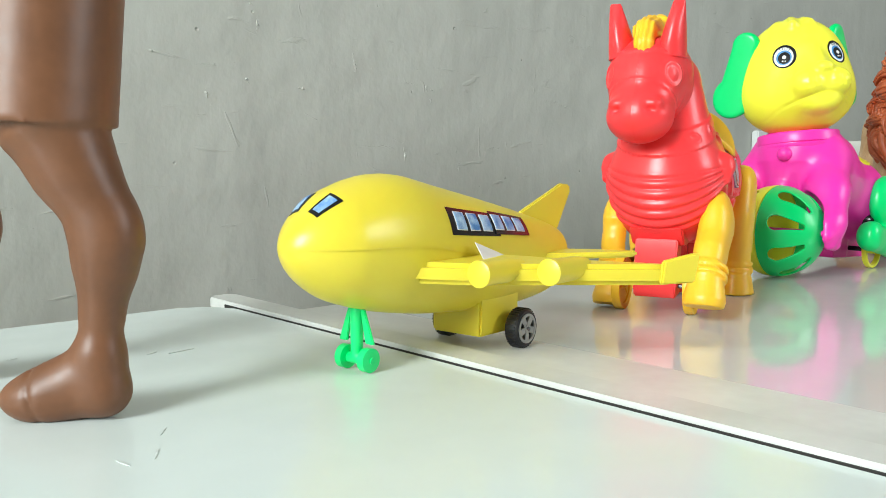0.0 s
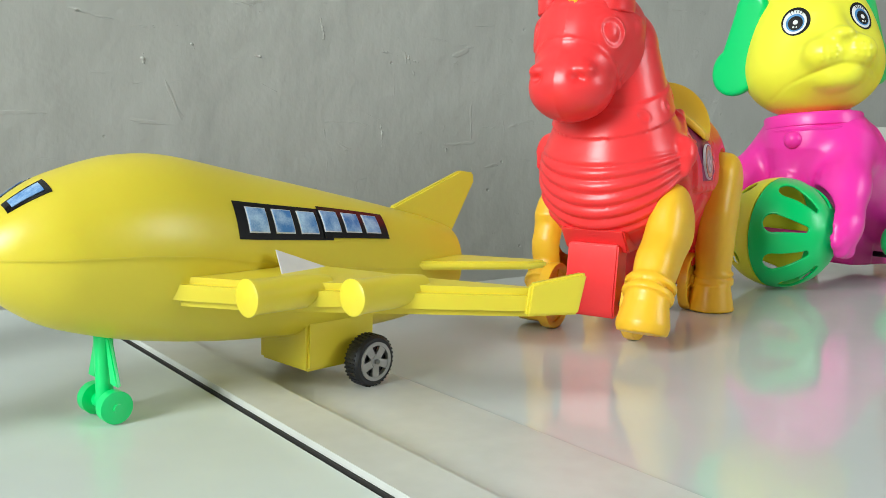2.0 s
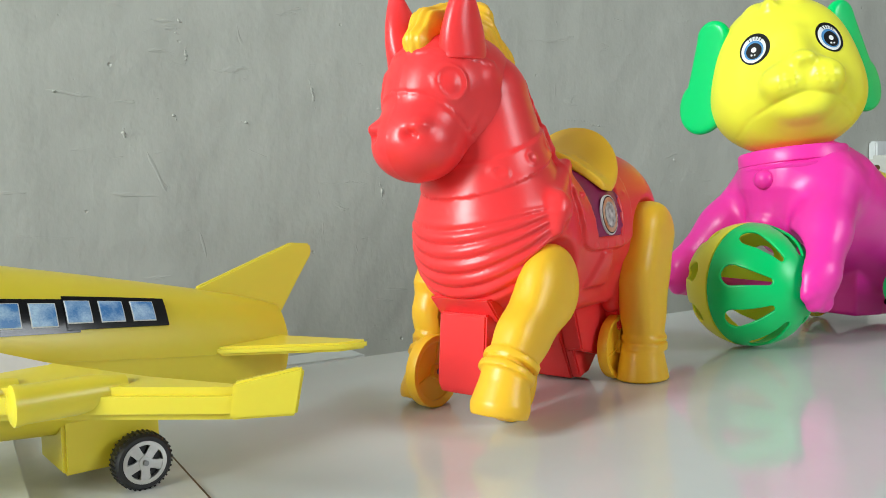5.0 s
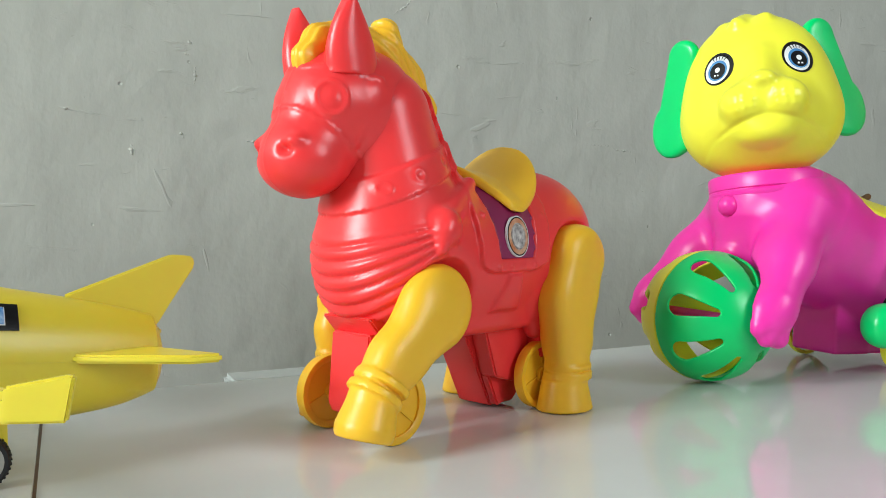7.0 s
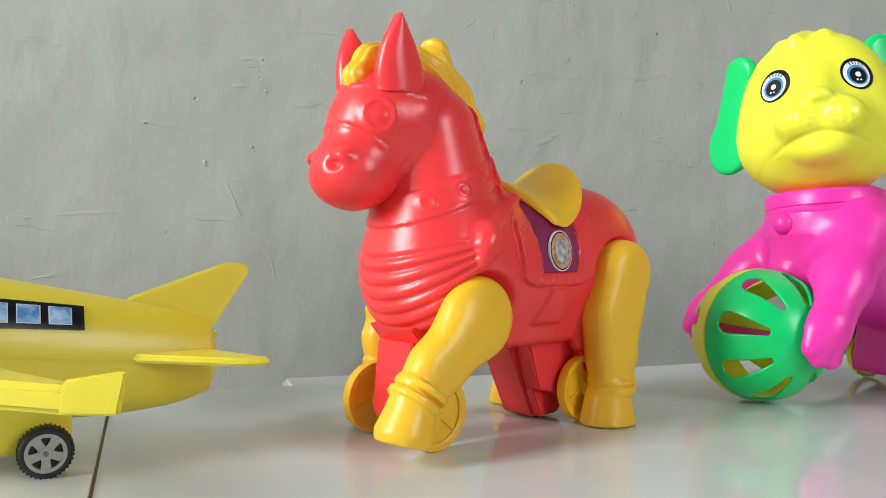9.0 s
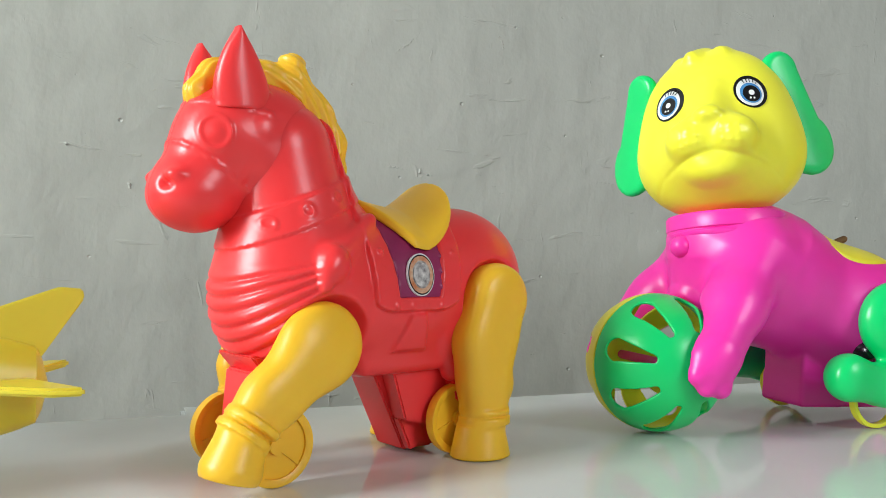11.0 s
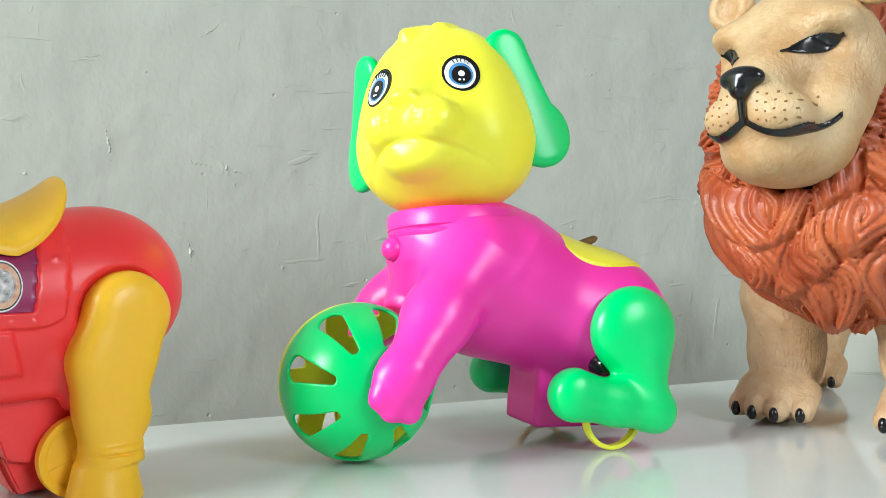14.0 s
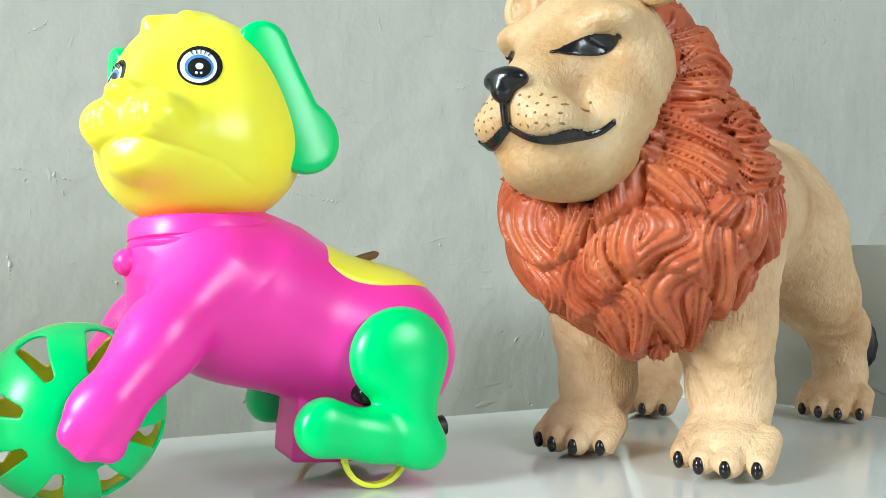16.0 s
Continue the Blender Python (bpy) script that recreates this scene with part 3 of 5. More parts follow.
        part("nose_wheel", lathe([(0.003, -0.0018), (0.0043, -0.0015), (0.0043, 0.0015), (0.003, 0.0018)], "y", 24, (0.0345, side * 0.0055, 0.0043)), GREEN_LIGHT, gear)
        part("hub_pin", lathe([(0.0012, -0.0024), (0.0012, 0.0024)], "y", 12, (0.0345, side * 0.0055, 0.0043)), GREEN_LIGHT, gear)
    return p


PLANE_AT = pose(0.2092, 0.2365, 0.0004, 0, 0, 188)
aeroplane(PLANE_AT)
scrap = slab([(0, 0), (0.022, -0.001), (0.003, 0.0085)], 0, 0.0003, 0.0001)
ps = tagged(part("paper_scrap", scrap, PAPER), "small white torn paper scrap on the wing", "paper")
ps.matrix_world = PLANE_AT @ pose(0.000, 0.0300, 0.0378, 50, 0, 190)


# ---- red toy horse ----
LEG = 0.0275
HEAD_Y = -0.0065


def toy_horse(m):
    h = thing("toy_horse", m, "red plastic wheeled toy horse with yellow legs, mane and saddle", "toy horse")

    def body(x, y, z):
        q = (x, y, z)
        d = join(0.014, ball(q, (-0.0235, 0, 0.0630), (0.0295, 0.0305, 0.0300)), ball(q, (-0.062, 0, 0.0645), (0.040, 0.0295, 0.0310)), ball(q, (-0.0985, 0, 0.0690), (0.0315, 0.0285, 0.0300)))
        d = join(0.010, d, limb(q, (-0.0235, 0, 0.078), (-0.0185, -0.002, 0.116), 0.0262, 0.0190))
        d = join(0.006, d, block(q, (-0.061, 0, 0.0455), (0.020, 0.0200, 0.0115), 0.004))
        # pleats over the chest, gathered at the boss
        fan = np.arctan2(z - 0.0780 + 0.004 * np.cos(np.clip(y / 0.03, -1, 1) * 1.5), x + 0.036)
        amp = np.clip((x + 0.026) / 0.012, 0, 1) * np.clip((-0.02 - fan) / 0.12, 0, 1) * np.clip((fan + 0.86) / 0.1, 0, 1)
        d = d - 0.0014 * amp * (np.abs(np.sin(fan * 26)) - 0.3)
        # neck band, saddle cloth with its raised hem, and the arch over the hind leg
        band = np.abs((z - 0.0855) + 0.40 * (x - 0.004)) - 0.0056
        d = d - 0.0009 * np.clip(-band / 0.0006, 0, 1)
        wide = 0.0195 + 0.10 * (z - 0.06)
        cloth = np.maximum(np.abs(x + 0.0595) - wide, 0.0580 - z + 9.0 * np.maximum(np.abs(x + 0.0595) - 0.010, 0) ** 2 * 4)
        d = np.where(cloth < 0, d - 0.0019 * np.clip(-cloth / 0.0007, 0, 1), d)
        panel = np.maximum(np.abs(x + 0.0597) - 0.0098 - 0.12 * (z - 0.064), 0.0632 - z)
        d = np.where(panel < 0, d + 0.0012 * np.clip(-panel / 0.0006, 0, 1), d)
        stirrup = np.maximum(np.abs(x + 0.0600) - 0.0035 - 0.34 * np.clip(0.058 - z, 0, 0.02), np.maximum(0.0425 - z, z - 0.058))
        d = np.where((stirrup < 0) & (np.abs(y) > 0.01), d - 0.0016 * np.clip(-stirrup / 0.0012, 0, 1), d)
        for s in (1, -1):
            d = join(0.003, d, ball(q, (-0.0225, s * 0.0285, 0.0755), (0.0062, 0.0062, 0.0070)))
            d = join(0.002, d, limb(q, (-0.0200, s * 0.0305, 0.0735), (-0.0185, s * 0.0310, 0.0685), 0.0036, 0.0024))
            for rise in (0.0, 0.0045):
                d = join(0.002, d, limb(q, (-0.0260, s * 0.0262, 0.0780 + 0.4 * rise), (-0.0430, s * 0.0205, 0.0870 + rise), 0.0032, 0.0026))
            d = carve(0.0012, d, limb(q, (-0.0230, s * 0.036, 0.0470), (-0.002, s * 0.036, 0.030), 0.0190, 0.0150))
            d = carve(0.0012, d, limb(q, (-0.1000, s * 0.036, 0.0610), (-0.096, s * 0.036, 0.030), 0.0190, 0.0165))
            d = join(0.003, d, limb(q, (-0.0800, s * 0.0180, 0.0480), (-0.0860, s * 0.0165, 0.0330), 0.0058, 0.0042))
            for k in range(4):
                d = join(0.0006, d, ball(q, (-0.0432 - 0.0004 * k, s * (0.0275 + 0.0006 * k), 0.0800 - 0.0062 * k), 0.0013), ball(q, (-0.0766 + 0.0004 * k, s * (0.0268 + 0.0007 * k), 0.0800 - 0.0062 * k), 0.0013))
            for k in range(4):
                d = join(0.0006, d, ball(q, (-0.0490 - 0.0068 * k, s * 0.0304, 0.0603), 0.0012))
            for bx, by in ((-0.0040, 0.0160), (-0.0160, 0.0225), (-0.0290, 0.0228)):
                hole = np.sqrt((x - bx) ** 2 + (z - 0.0860 + 0.40 * (bx - 0.004)) ** 2)
                d = np.where(y * s > 0.004, d - 0.0006 * np.exp(-((hole - 0.0020) / 0.0006) ** 2), d)
        return d
    sculpt("body", body, (-0.138, -0.038, 0.026), (0.014, 0.038, 0.138), 0.0007, RED, h)

    def head(x, y, z):
        q = (x, y, z)
        d = join(0.010, ball(q, (-0.0050, 0, 0.1195), (0.0225, 0.0190, 0.0200)), limb(q, (0.000, 0, 0.1180), (0.0120, 0, 0.1030), 0.0165, 0.0135))
        d = join(0.006, d, ball(q, (0.0118, 0, 0.0985), (0.0160, 0.0158, 0.0122)), ball(q, (-0.008, 0, 0.110), (0.0150, 0.0165, 0.0140)))
        d = join(0.008, d, limb(q, (-0.0180, 0.0045, 0.106), (-0.0150, 0.002, 0.1220), 0.0175, 0.0172))
        for s in (1, -1):
            oval = np.sqrt(((x - 0.0115) / 0.0044) ** 2 + ((z - 0.1195) / 0.0058) ** 2)
            side_on = np.clip((y * s - 0.006) / 0.002, 0, 1)
            d = d - side_on * (0.0008 * np.exp(-((oval - 1) / 0.16) ** 2) + 0.0006 * np.exp(-(oval / 0.5) ** 2))
            d = carve(0.003, d, ball(q, (0.0252, s * 0.0085, 0.1025), (0.0022, 0.0018, 0.0016)))
            d = join(0.003, d, ball(q, (0.0220, s * 0.0095, 0.1050), (0.0034, 0.0032, 0.0020)))
            d = join(0.002, d, ball(q, (-0.0060, s * 0.0185, 0.1222), (0.0044, 0.0024, 0.0044)))
            d = join(0.0015, d, limb(q, (-0.0052, s * 0.0190, 0.1205), (0.0016, s * 0.0160, 0.1050), 0.0012, 0.0012))
            d = join(0.0015, d, limb(q, (-0.0062, s * 0.0185, 0.1240), (-0.0075, s * 0.0150, 0.1345), 0.0012, 0.0012))
        rein = np.abs((z - 0.1085) - 0.75 * (x - 0.010)) - 0.0009
        d = np.where((rein < 0) & (x > -0.002), d - 0.0004, d)
        brow = np.abs((z - 0.1305) - 0.2 * (x - 0.010)) - 0.0010
        d = np.where((brow < 0) & (x > -0.008), d - 0.0004, d)
        line = np.abs(y) - 0.0002
        return np.where(line < 0, d - 0.0002, d)
    sculpt("head", head, (-0.044, -0.026, 0.076), (0.036, 0.026, 0.146), 0.0007, RED, h).location.y = HEAD_Y
    for s in (1, -1):
        def ear(x, y, z, s=s):
            q = (x, y, z)
            w = np.clip((z - 0.130) / 0.0255, 0, 1)
            half = 0.0100 * (1 - w ** 2.0) + 0.0007
            d = np.maximum(np.sqrt(((x - 0.000 - 0.004 * w) / half) ** 2 + ((y - s * (0.0118 + 0.0040 * w)) / (0.0074 * (1 - 0.6 * w))) ** 2) - 1, np.maximum(z - 0.1560, 0.128 - z) / 0.006) * 0.004
            return d
        sculpt("ear", ear, (-0.014, min(s * 0.002, s * 0.026), 0.126), (0.016, max(s * 0.002, s * 0.026), 0.160), 0.0006, RED, h).location.y = HEAD_Y

    def mane(x, y, z):
        q = (x, y, z)
        pts = [(0.004, 0, 0.1400, 0.0055), (-0.010, 0, 0.1430, 0.0068), (-0.022, 0, 0.1395, 0.0078), (-0.032, 0, 0.1310, 0.0082), (-0.0375, 0, 0.1200, 0.0080), (-0.0400, 0, 0.1120, 0.0060), (-0.0420, 0, 0.1075, 0.0030)]
        d = chain(q, pts, 0.003)
        for lx, lz, ang in ((-0.024, 0.1440, 168), (-0.0355, 0.1325, 140), (-0.0410, 0.1170, 115)):
            ca, sa = math.cos(radians(ang)), math.sin(radians(ang))
            d = join(0.0025, d, limb(q, (lx + 0.010 * sa, 0, lz - 0.010 * ca * 0 + 0.003), (lx - 0.003, 0, lz - 0.007), 0.0068, 0.0034))
        d = np.maximum(d, np.abs(y) - 0.0078)
        a = np.arctan2(z - 0.112, x + 0.006)
        r = np.sqrt((z - 0.112) ** 2 + (x + 0.006) ** 2)
        d = d + 0.0011 * np.abs(np.sin(a * 3.4 + r * 70)) ** 0.5 + 0.00035 * np.sin(r * 1700 + a * 12)
        tuft = chain(q, [(-0.002, 0, 0.1440, 0.006), (0.0085, 0, 0.1405, 0.0055), (0.0150, 0.001, 0.1335, 0.0045), (0.0170, 0.001, 0.1285, 0.0020)], 0.003)
        tuft = np.maximum(tuft, np.abs(y) - 0.0085) + 0.0004 * np.sin(y * 2400)
        return join(0.002, d, tuft)
    sculpt("mane", mane, (-0.056, -0.012, 0.096), (0.026, 0.012, 0.156), 0.0007, ORANGE, h).location = (-0.0035, HEAD_Y, 0.001)

    def saddle(x, y, z):
        u = x + 0.0650
        back, fore = np.clip(-u / 0.0185, 0, 1.2), np.clip(u / 0.0185, 0, 1.2)
        top = 0.0958 + 0.0105 * back ** 1.4 + 0.0030 * fore ** 1.4 - 17.0 * y * y
        half = 0.0285 - 0.015 * np.clip((fore - 0.35) / 0.65, 0, 1) - 0.003 * np.clip(back, 0, 1)
        edge = (np.abs(u / 0.0200) ** 3.4 + np.abs(y / half) ** 3.4) ** (1 / 3.4) - 1
        return -join(0.0012, -(np.abs(z - top) * 0.75 - 0.0016), -edge * 0.015)
    sculpt("saddle", saddle, (-0.088, -0.031, 0.074), (-0.042, 0.031, 0.114), 0.0006, ORANGE, h)

    def prism(profile, y0, y1):
        return moved(slab([(px, pz) for px, pz in profile], -y1, -y0, 0.0007), pose(0, 0, 0, 90, 0, 0))
    base = [
        prism([(-0.098, 0.040), (-0.100, 0.014), (-0.086, 0.0012), (-0.0715, 0.0012), (-0.0530, 0.040)], -0.0130, 0.0050),
        prism([(-0.094, 0.040), (-0.096, 0.016), (-0.0800, 0.0110), (-0.0660, 0.0150), (-0.0580, 0.040)], 0.0046, 0.0135),
        prism([(-0.0800, 0.0040), (-0.0720, 0.0016), (-0.0660, 0.0150), (-0.0760, 0.0170)], 0.0048, 0.0090),
        prism([(-0.054, 0.044), (-0.050, 0.0360), (-0.008, 0.0345), (0.000, 0.044)], -0.0135, 0.0135),
        prism([(-0.014, 0.038), (-0.0120, 0.0095), (-0.0020, 0.0080), (0.0000, 0.012), (-0.0025, 0.038)], -0.0105, 0.0110),
    ]
    for s in (1, -1):
        base.append(moved(box((-0.0045, -0.0050, -0.0085), (0.0045, 0.0050, 0.0085), 0.0008), pose(-0.090, s * 0.0150, 0.0300, 0, 10, 0)))
    part("chassis", merged(*base), RED, h)
    for s in (1, -1):
        def flap(x, y, z, s=s):
            region = np.maximum(np.abs(x + 0.0597) - 0.0096 - 0.12 * (z - 0.064), np.maximum(0.0634 - z, 0.004 - s * y))
            region = np.maximum(region, z - 0.094)
            return np.maximum(body(x, y, z) - 0.0006, region)
        sculpt("saddle_flap", flap, (-0.078, min(s * 0.002, s * 0.036), 0.056), (-0.044, max(s * 0.002, s * 0.036), 0.097), 0.0007, PURPLE, h, "purple saddle panel")
        em = part("emblem", moved(lathe([(0.0066, -0.0006), (0.0066, 0.0004), (0.0, 0.0004)], "y", 40), pose(-0.0595, s * 0.0301, 0.0718, s * 7, 0, 0) @ Matrix.Diagonal((0.95, s, 1.2, 1))), WHITE, h, "round printed emblem sticker")
        for r, lift, mat in ((0.0062, 0.0005, GLOSS_BLACK), (0.0058, 0.0006, ORANGE_PRINT), (0.0043, 0.0007, GREY_PRINT), (0.0037, 0.0008, EMBLEM)):
            part("ring", moved(lathe([(r, 0.0), (r, lift), (0.0, lift)], "y", 36), pose(-0.0595, s * 0.0301, 0.0718, s * 7, 0, 0) @ Matrix.Diagonal((0.95, s, 1.2, 1))), mat, em)

        def front_leg(x, y, z, s=s):
            back = 0.0 if s > 0 else 0.0225
            y = y if s > 0 else y - 0.0035
            z = z - (0.0035 if s > 0 else -0.0025) * np.clip((0.050 - z) / 0.04, 0, 1)
            q = (x + back * (0.25 + 0.75 * np.clip((0.048 - z) / 0.022, 0, 1.0)), y, z)
            d = join(0.006, ball(q, (-0.0195, s * LEG, 0.0475), (0.0155, 0.0078, 0.0155)), chain(q, [(-0.016, s * LEG, 0.044, 0.0128), (-0.001, s * LEG, 0.0305, 0.0104), (0.0085, s * LEG, 0.0205, 0.0088)], 0.004))
            d = -join(0.006, -d, 0.0085 - np.abs(y - s * LEG))
            for rx, rz in ((0.0062, 0.0225), (0.0092, 0.0190)):
                along = (q[0] - rx) * 0.64 - (z - rz) * 0.77
                away = np.sqrt(((q[0] - rx) * 0.77 + (z - rz) * 0.64) ** 2 + (y - s * LEG) ** 2)
                d = join(0.0008, d, np.maximum(away - 0.0100, np.abs(along) - 0.0014))
            hoof = limb(q, (0.0105, s * LEG, 0.0160), (0.0132, s * LEG, 0.0080), 0.0086, 0.0102)
            hoof = np.maximum(hoof, (0.0040 - z) + 0.28 * (q[0] - 0.014))
            return join(0.0012, d, hoof)
        sculpt("front_leg", front_leg, (-0.038, min(s * 0.018, s * 0.042), 0.001), (0.028, max(s * 0.018, s * 0.042), 0.066), 0.0007, ORANGE, h)

        def hind_leg(x, y, z, s=s):
            q = (x, y, z)
            d = chain(q, [(-0.0995, s * LEG, 0.0618, 0.0144), (-0.0945, s * LEG, 0.0460, 0.0132), (-0.0940, s * LEG, 0.0310, 0.0106), (-0.0945, s * LEG, 0.016, 0.0098)], 0.006)
            d = join(0.004, d, ball(q, (-0.1035, s * LEG, 0.0275), (0.0040, 0.0050, 0.006)))
            d = -join(0.006, -d, 0.0090 - np.abs(y - s * LEG))
            d = join(0.001, d, np.maximum(np.sqrt((x + 0.0945) ** 2 + ((y - s * LEG) * 1.12) ** 2) - 0.0108, np.abs(z - 0.0142) - 0.0015), np.maximum(np.sqrt((x + 0.0945) ** 2 + ((y - s * LEG) * 1.12) ** 2) - 0.0105, np.abs(z - 0.0178) - 0.001))
            hoof = np.maximum(np.sqrt((x + 0.0925) ** 2 + ((y - s * LEG) * 1.15) ** 2) - (0.0128 - 0.22 * z), np.maximum(z - 0.013, 0.0003 - z))
            return join(0.0012, d, hoof)
        sculpt("hind_leg", hind_leg, (-0.124, min(s * 0.018, s * 0.044), -0.002), (-0.078, max(s * 0.018, s * 0.044), 0.078), 0.0007, ORANGE, h)
        for wx in (-0.007, -0.0880):
            wheel = part("wheel", lathe([(0.0112, -0.0016), (0.0126, -0.0022), (0.0138, -0.0022), (0.0140, -0.0012), (0.0140, 0.0012), (0.0138, 0.0022), (0.0126, 0.0022), (0.0112, 0.0016)], "y", 48, (wx, s * 0.0180, 0.0140), True), ORANGE, h)
            part("disc", lathe([(0.0028, -0.0022), (0.0030, -0.0007), (0.0120, -0.0007), (0.0120, 0.0007), (0.0030, 0.0007), (0.0028, 0.0024)], "y", 48, (wx, s * 0.0180, 0.0140)), ORANGE, wheel)
            for k in range(3):
                rib = box((0.002, -0.0013, -0.0004), (0.0118, 0.0013, 0.0004))
                part("rib", moved(rib, pose(wx, s * 0.0180, 0.0140) @ pose(0, 0, 0, 0, 120 * k + 20, 0)), ORANGE, wheel)
    for wx in (-0.007, -0.0880):
        part("axle", lathe([(0.0011, -0.0195), (0.0011, 0.0195)], "y", 12, (wx, 0, 0.0140)), STEEL, h, "dark steel axle")
    return h


ORANGE_PRINT = material("orange_print", (0.55, 0.16, 0.05), 0.35, second=(0.7, 0.5, 0.35), scale=260)
GREY_PRINT = material("grey_print", (0.55, 0.5, 0.48), 0.35, second=(0.12, 0.1, 0.1), scale=500)
EMBLEM = material("emblem_print", (0.75, 0.72, 0.70), 0.35, second=(0.18, 0.16, 0.17), scale=420)
toy_horse(pose(0.3662, 0.2345, -0.0022, 0, 0, 200))


# ---- pink toy dog with a ball ----
RC, RS = math.cos(radians(6)), math.sin(radians(6))


def eye_sticker(head, fn, c, out, up, size):
    """A thin printed eye that follows the head's curve: rings of black, white, blue, black and white sparks."""
    z = Vector(out).normalized()
    x = Vector(up).cross(z).normalized()
    y = z.cross(x)
    m = Matrix.Translation(c) @ Matrix((x, y, z)).transposed().to_4x4()

    def laid(bm, lift):
        bm.verts.ensure_lookup_table()
        p = np.array([tuple(m @ v.co) for v in bm.verts]) + np.array(z) * 0.012
        for _ in range(40):
            p = p - np.array(z) * 0.7 * fn(p[:, 0], p[:, 1], p[:, 2])[:, None]
        for v, q in zip(bm.verts, p):
            v.co = Vector(q) + z * lift
        bmesh.ops.recalc_face_normals(bm, faces=bm.faces)
        bmesh.ops.solidify(bm, geom=list(bm.faces), thickness=0.00025)
        return bm
    base = None
    for k, (r, sx, dx, dy, mat) in enumerate(((1.0, 0.93, 0, 0, GLOSS_BLACK), (0.84, 0.90, -0.05, -0.05, WHITE), (0.62, 0.95, -0.02, -0.10, BLUE_IRIS), (0.50, 0.95, 0, -0.14, GLOSS_BLACK), (0.16, 1.0, 0.0, -0.08, WHITE), (0.06, 1.0, -0.10, -0.42, WHITE), (0.05, 1.0, 0.10, -0.42, WHITE))):
        bm = bmesh.new()
        rings = [[bm.verts.new(((dx + r * sx * f * math.cos(2 * math.pi * i / 32)) * size, (dy + r * f * math.sin(2 * math.pi * i / 32)) * size, 0)) for i in range(32)] for f in (0.25, 0.5, 0.75, 1.0)]
        bm.faces.new(rings[0])
        for u, w in zip(rings, rings[1:]):
            for i in range(32):
                bm.faces.new((u[i], u[(i + 1) % 32], w[(i + 1) % 32], w[i]))
        ob = part("eye_sticker" if base is None else "print_ring", laid(bm, 0.0003 + 0.00013 * k), mat, base or head, "printed cartoon eye sticker" if base is None else "")
        base = base or ob
    for k in range(5):
        a = radians(58 + 16 * k)
        bm = bmesh.new()
        ca, sa = math.cos(a), math.sin(a)
        bm.faces.new([bm.verts.new(((ca * d - sa * e) * size * 0.92, (sa * d + ca * e - 0.05) * size, 0)) for d, e in ((0.62, -0.012), (0.95, -0.03), (0.95, 0.03), (0.62, 0.012))])
        part("eyelash", laid(bm, 0.0006), GLOSS_BLACK, base)


BLUE_IRIS = material("blue_iris_print", (0.04, 0.18, 0.45), 0.3, second=(0.10, 0.32, 0.60), scale=200)
FACE_TURN, ROLL = 49, 6


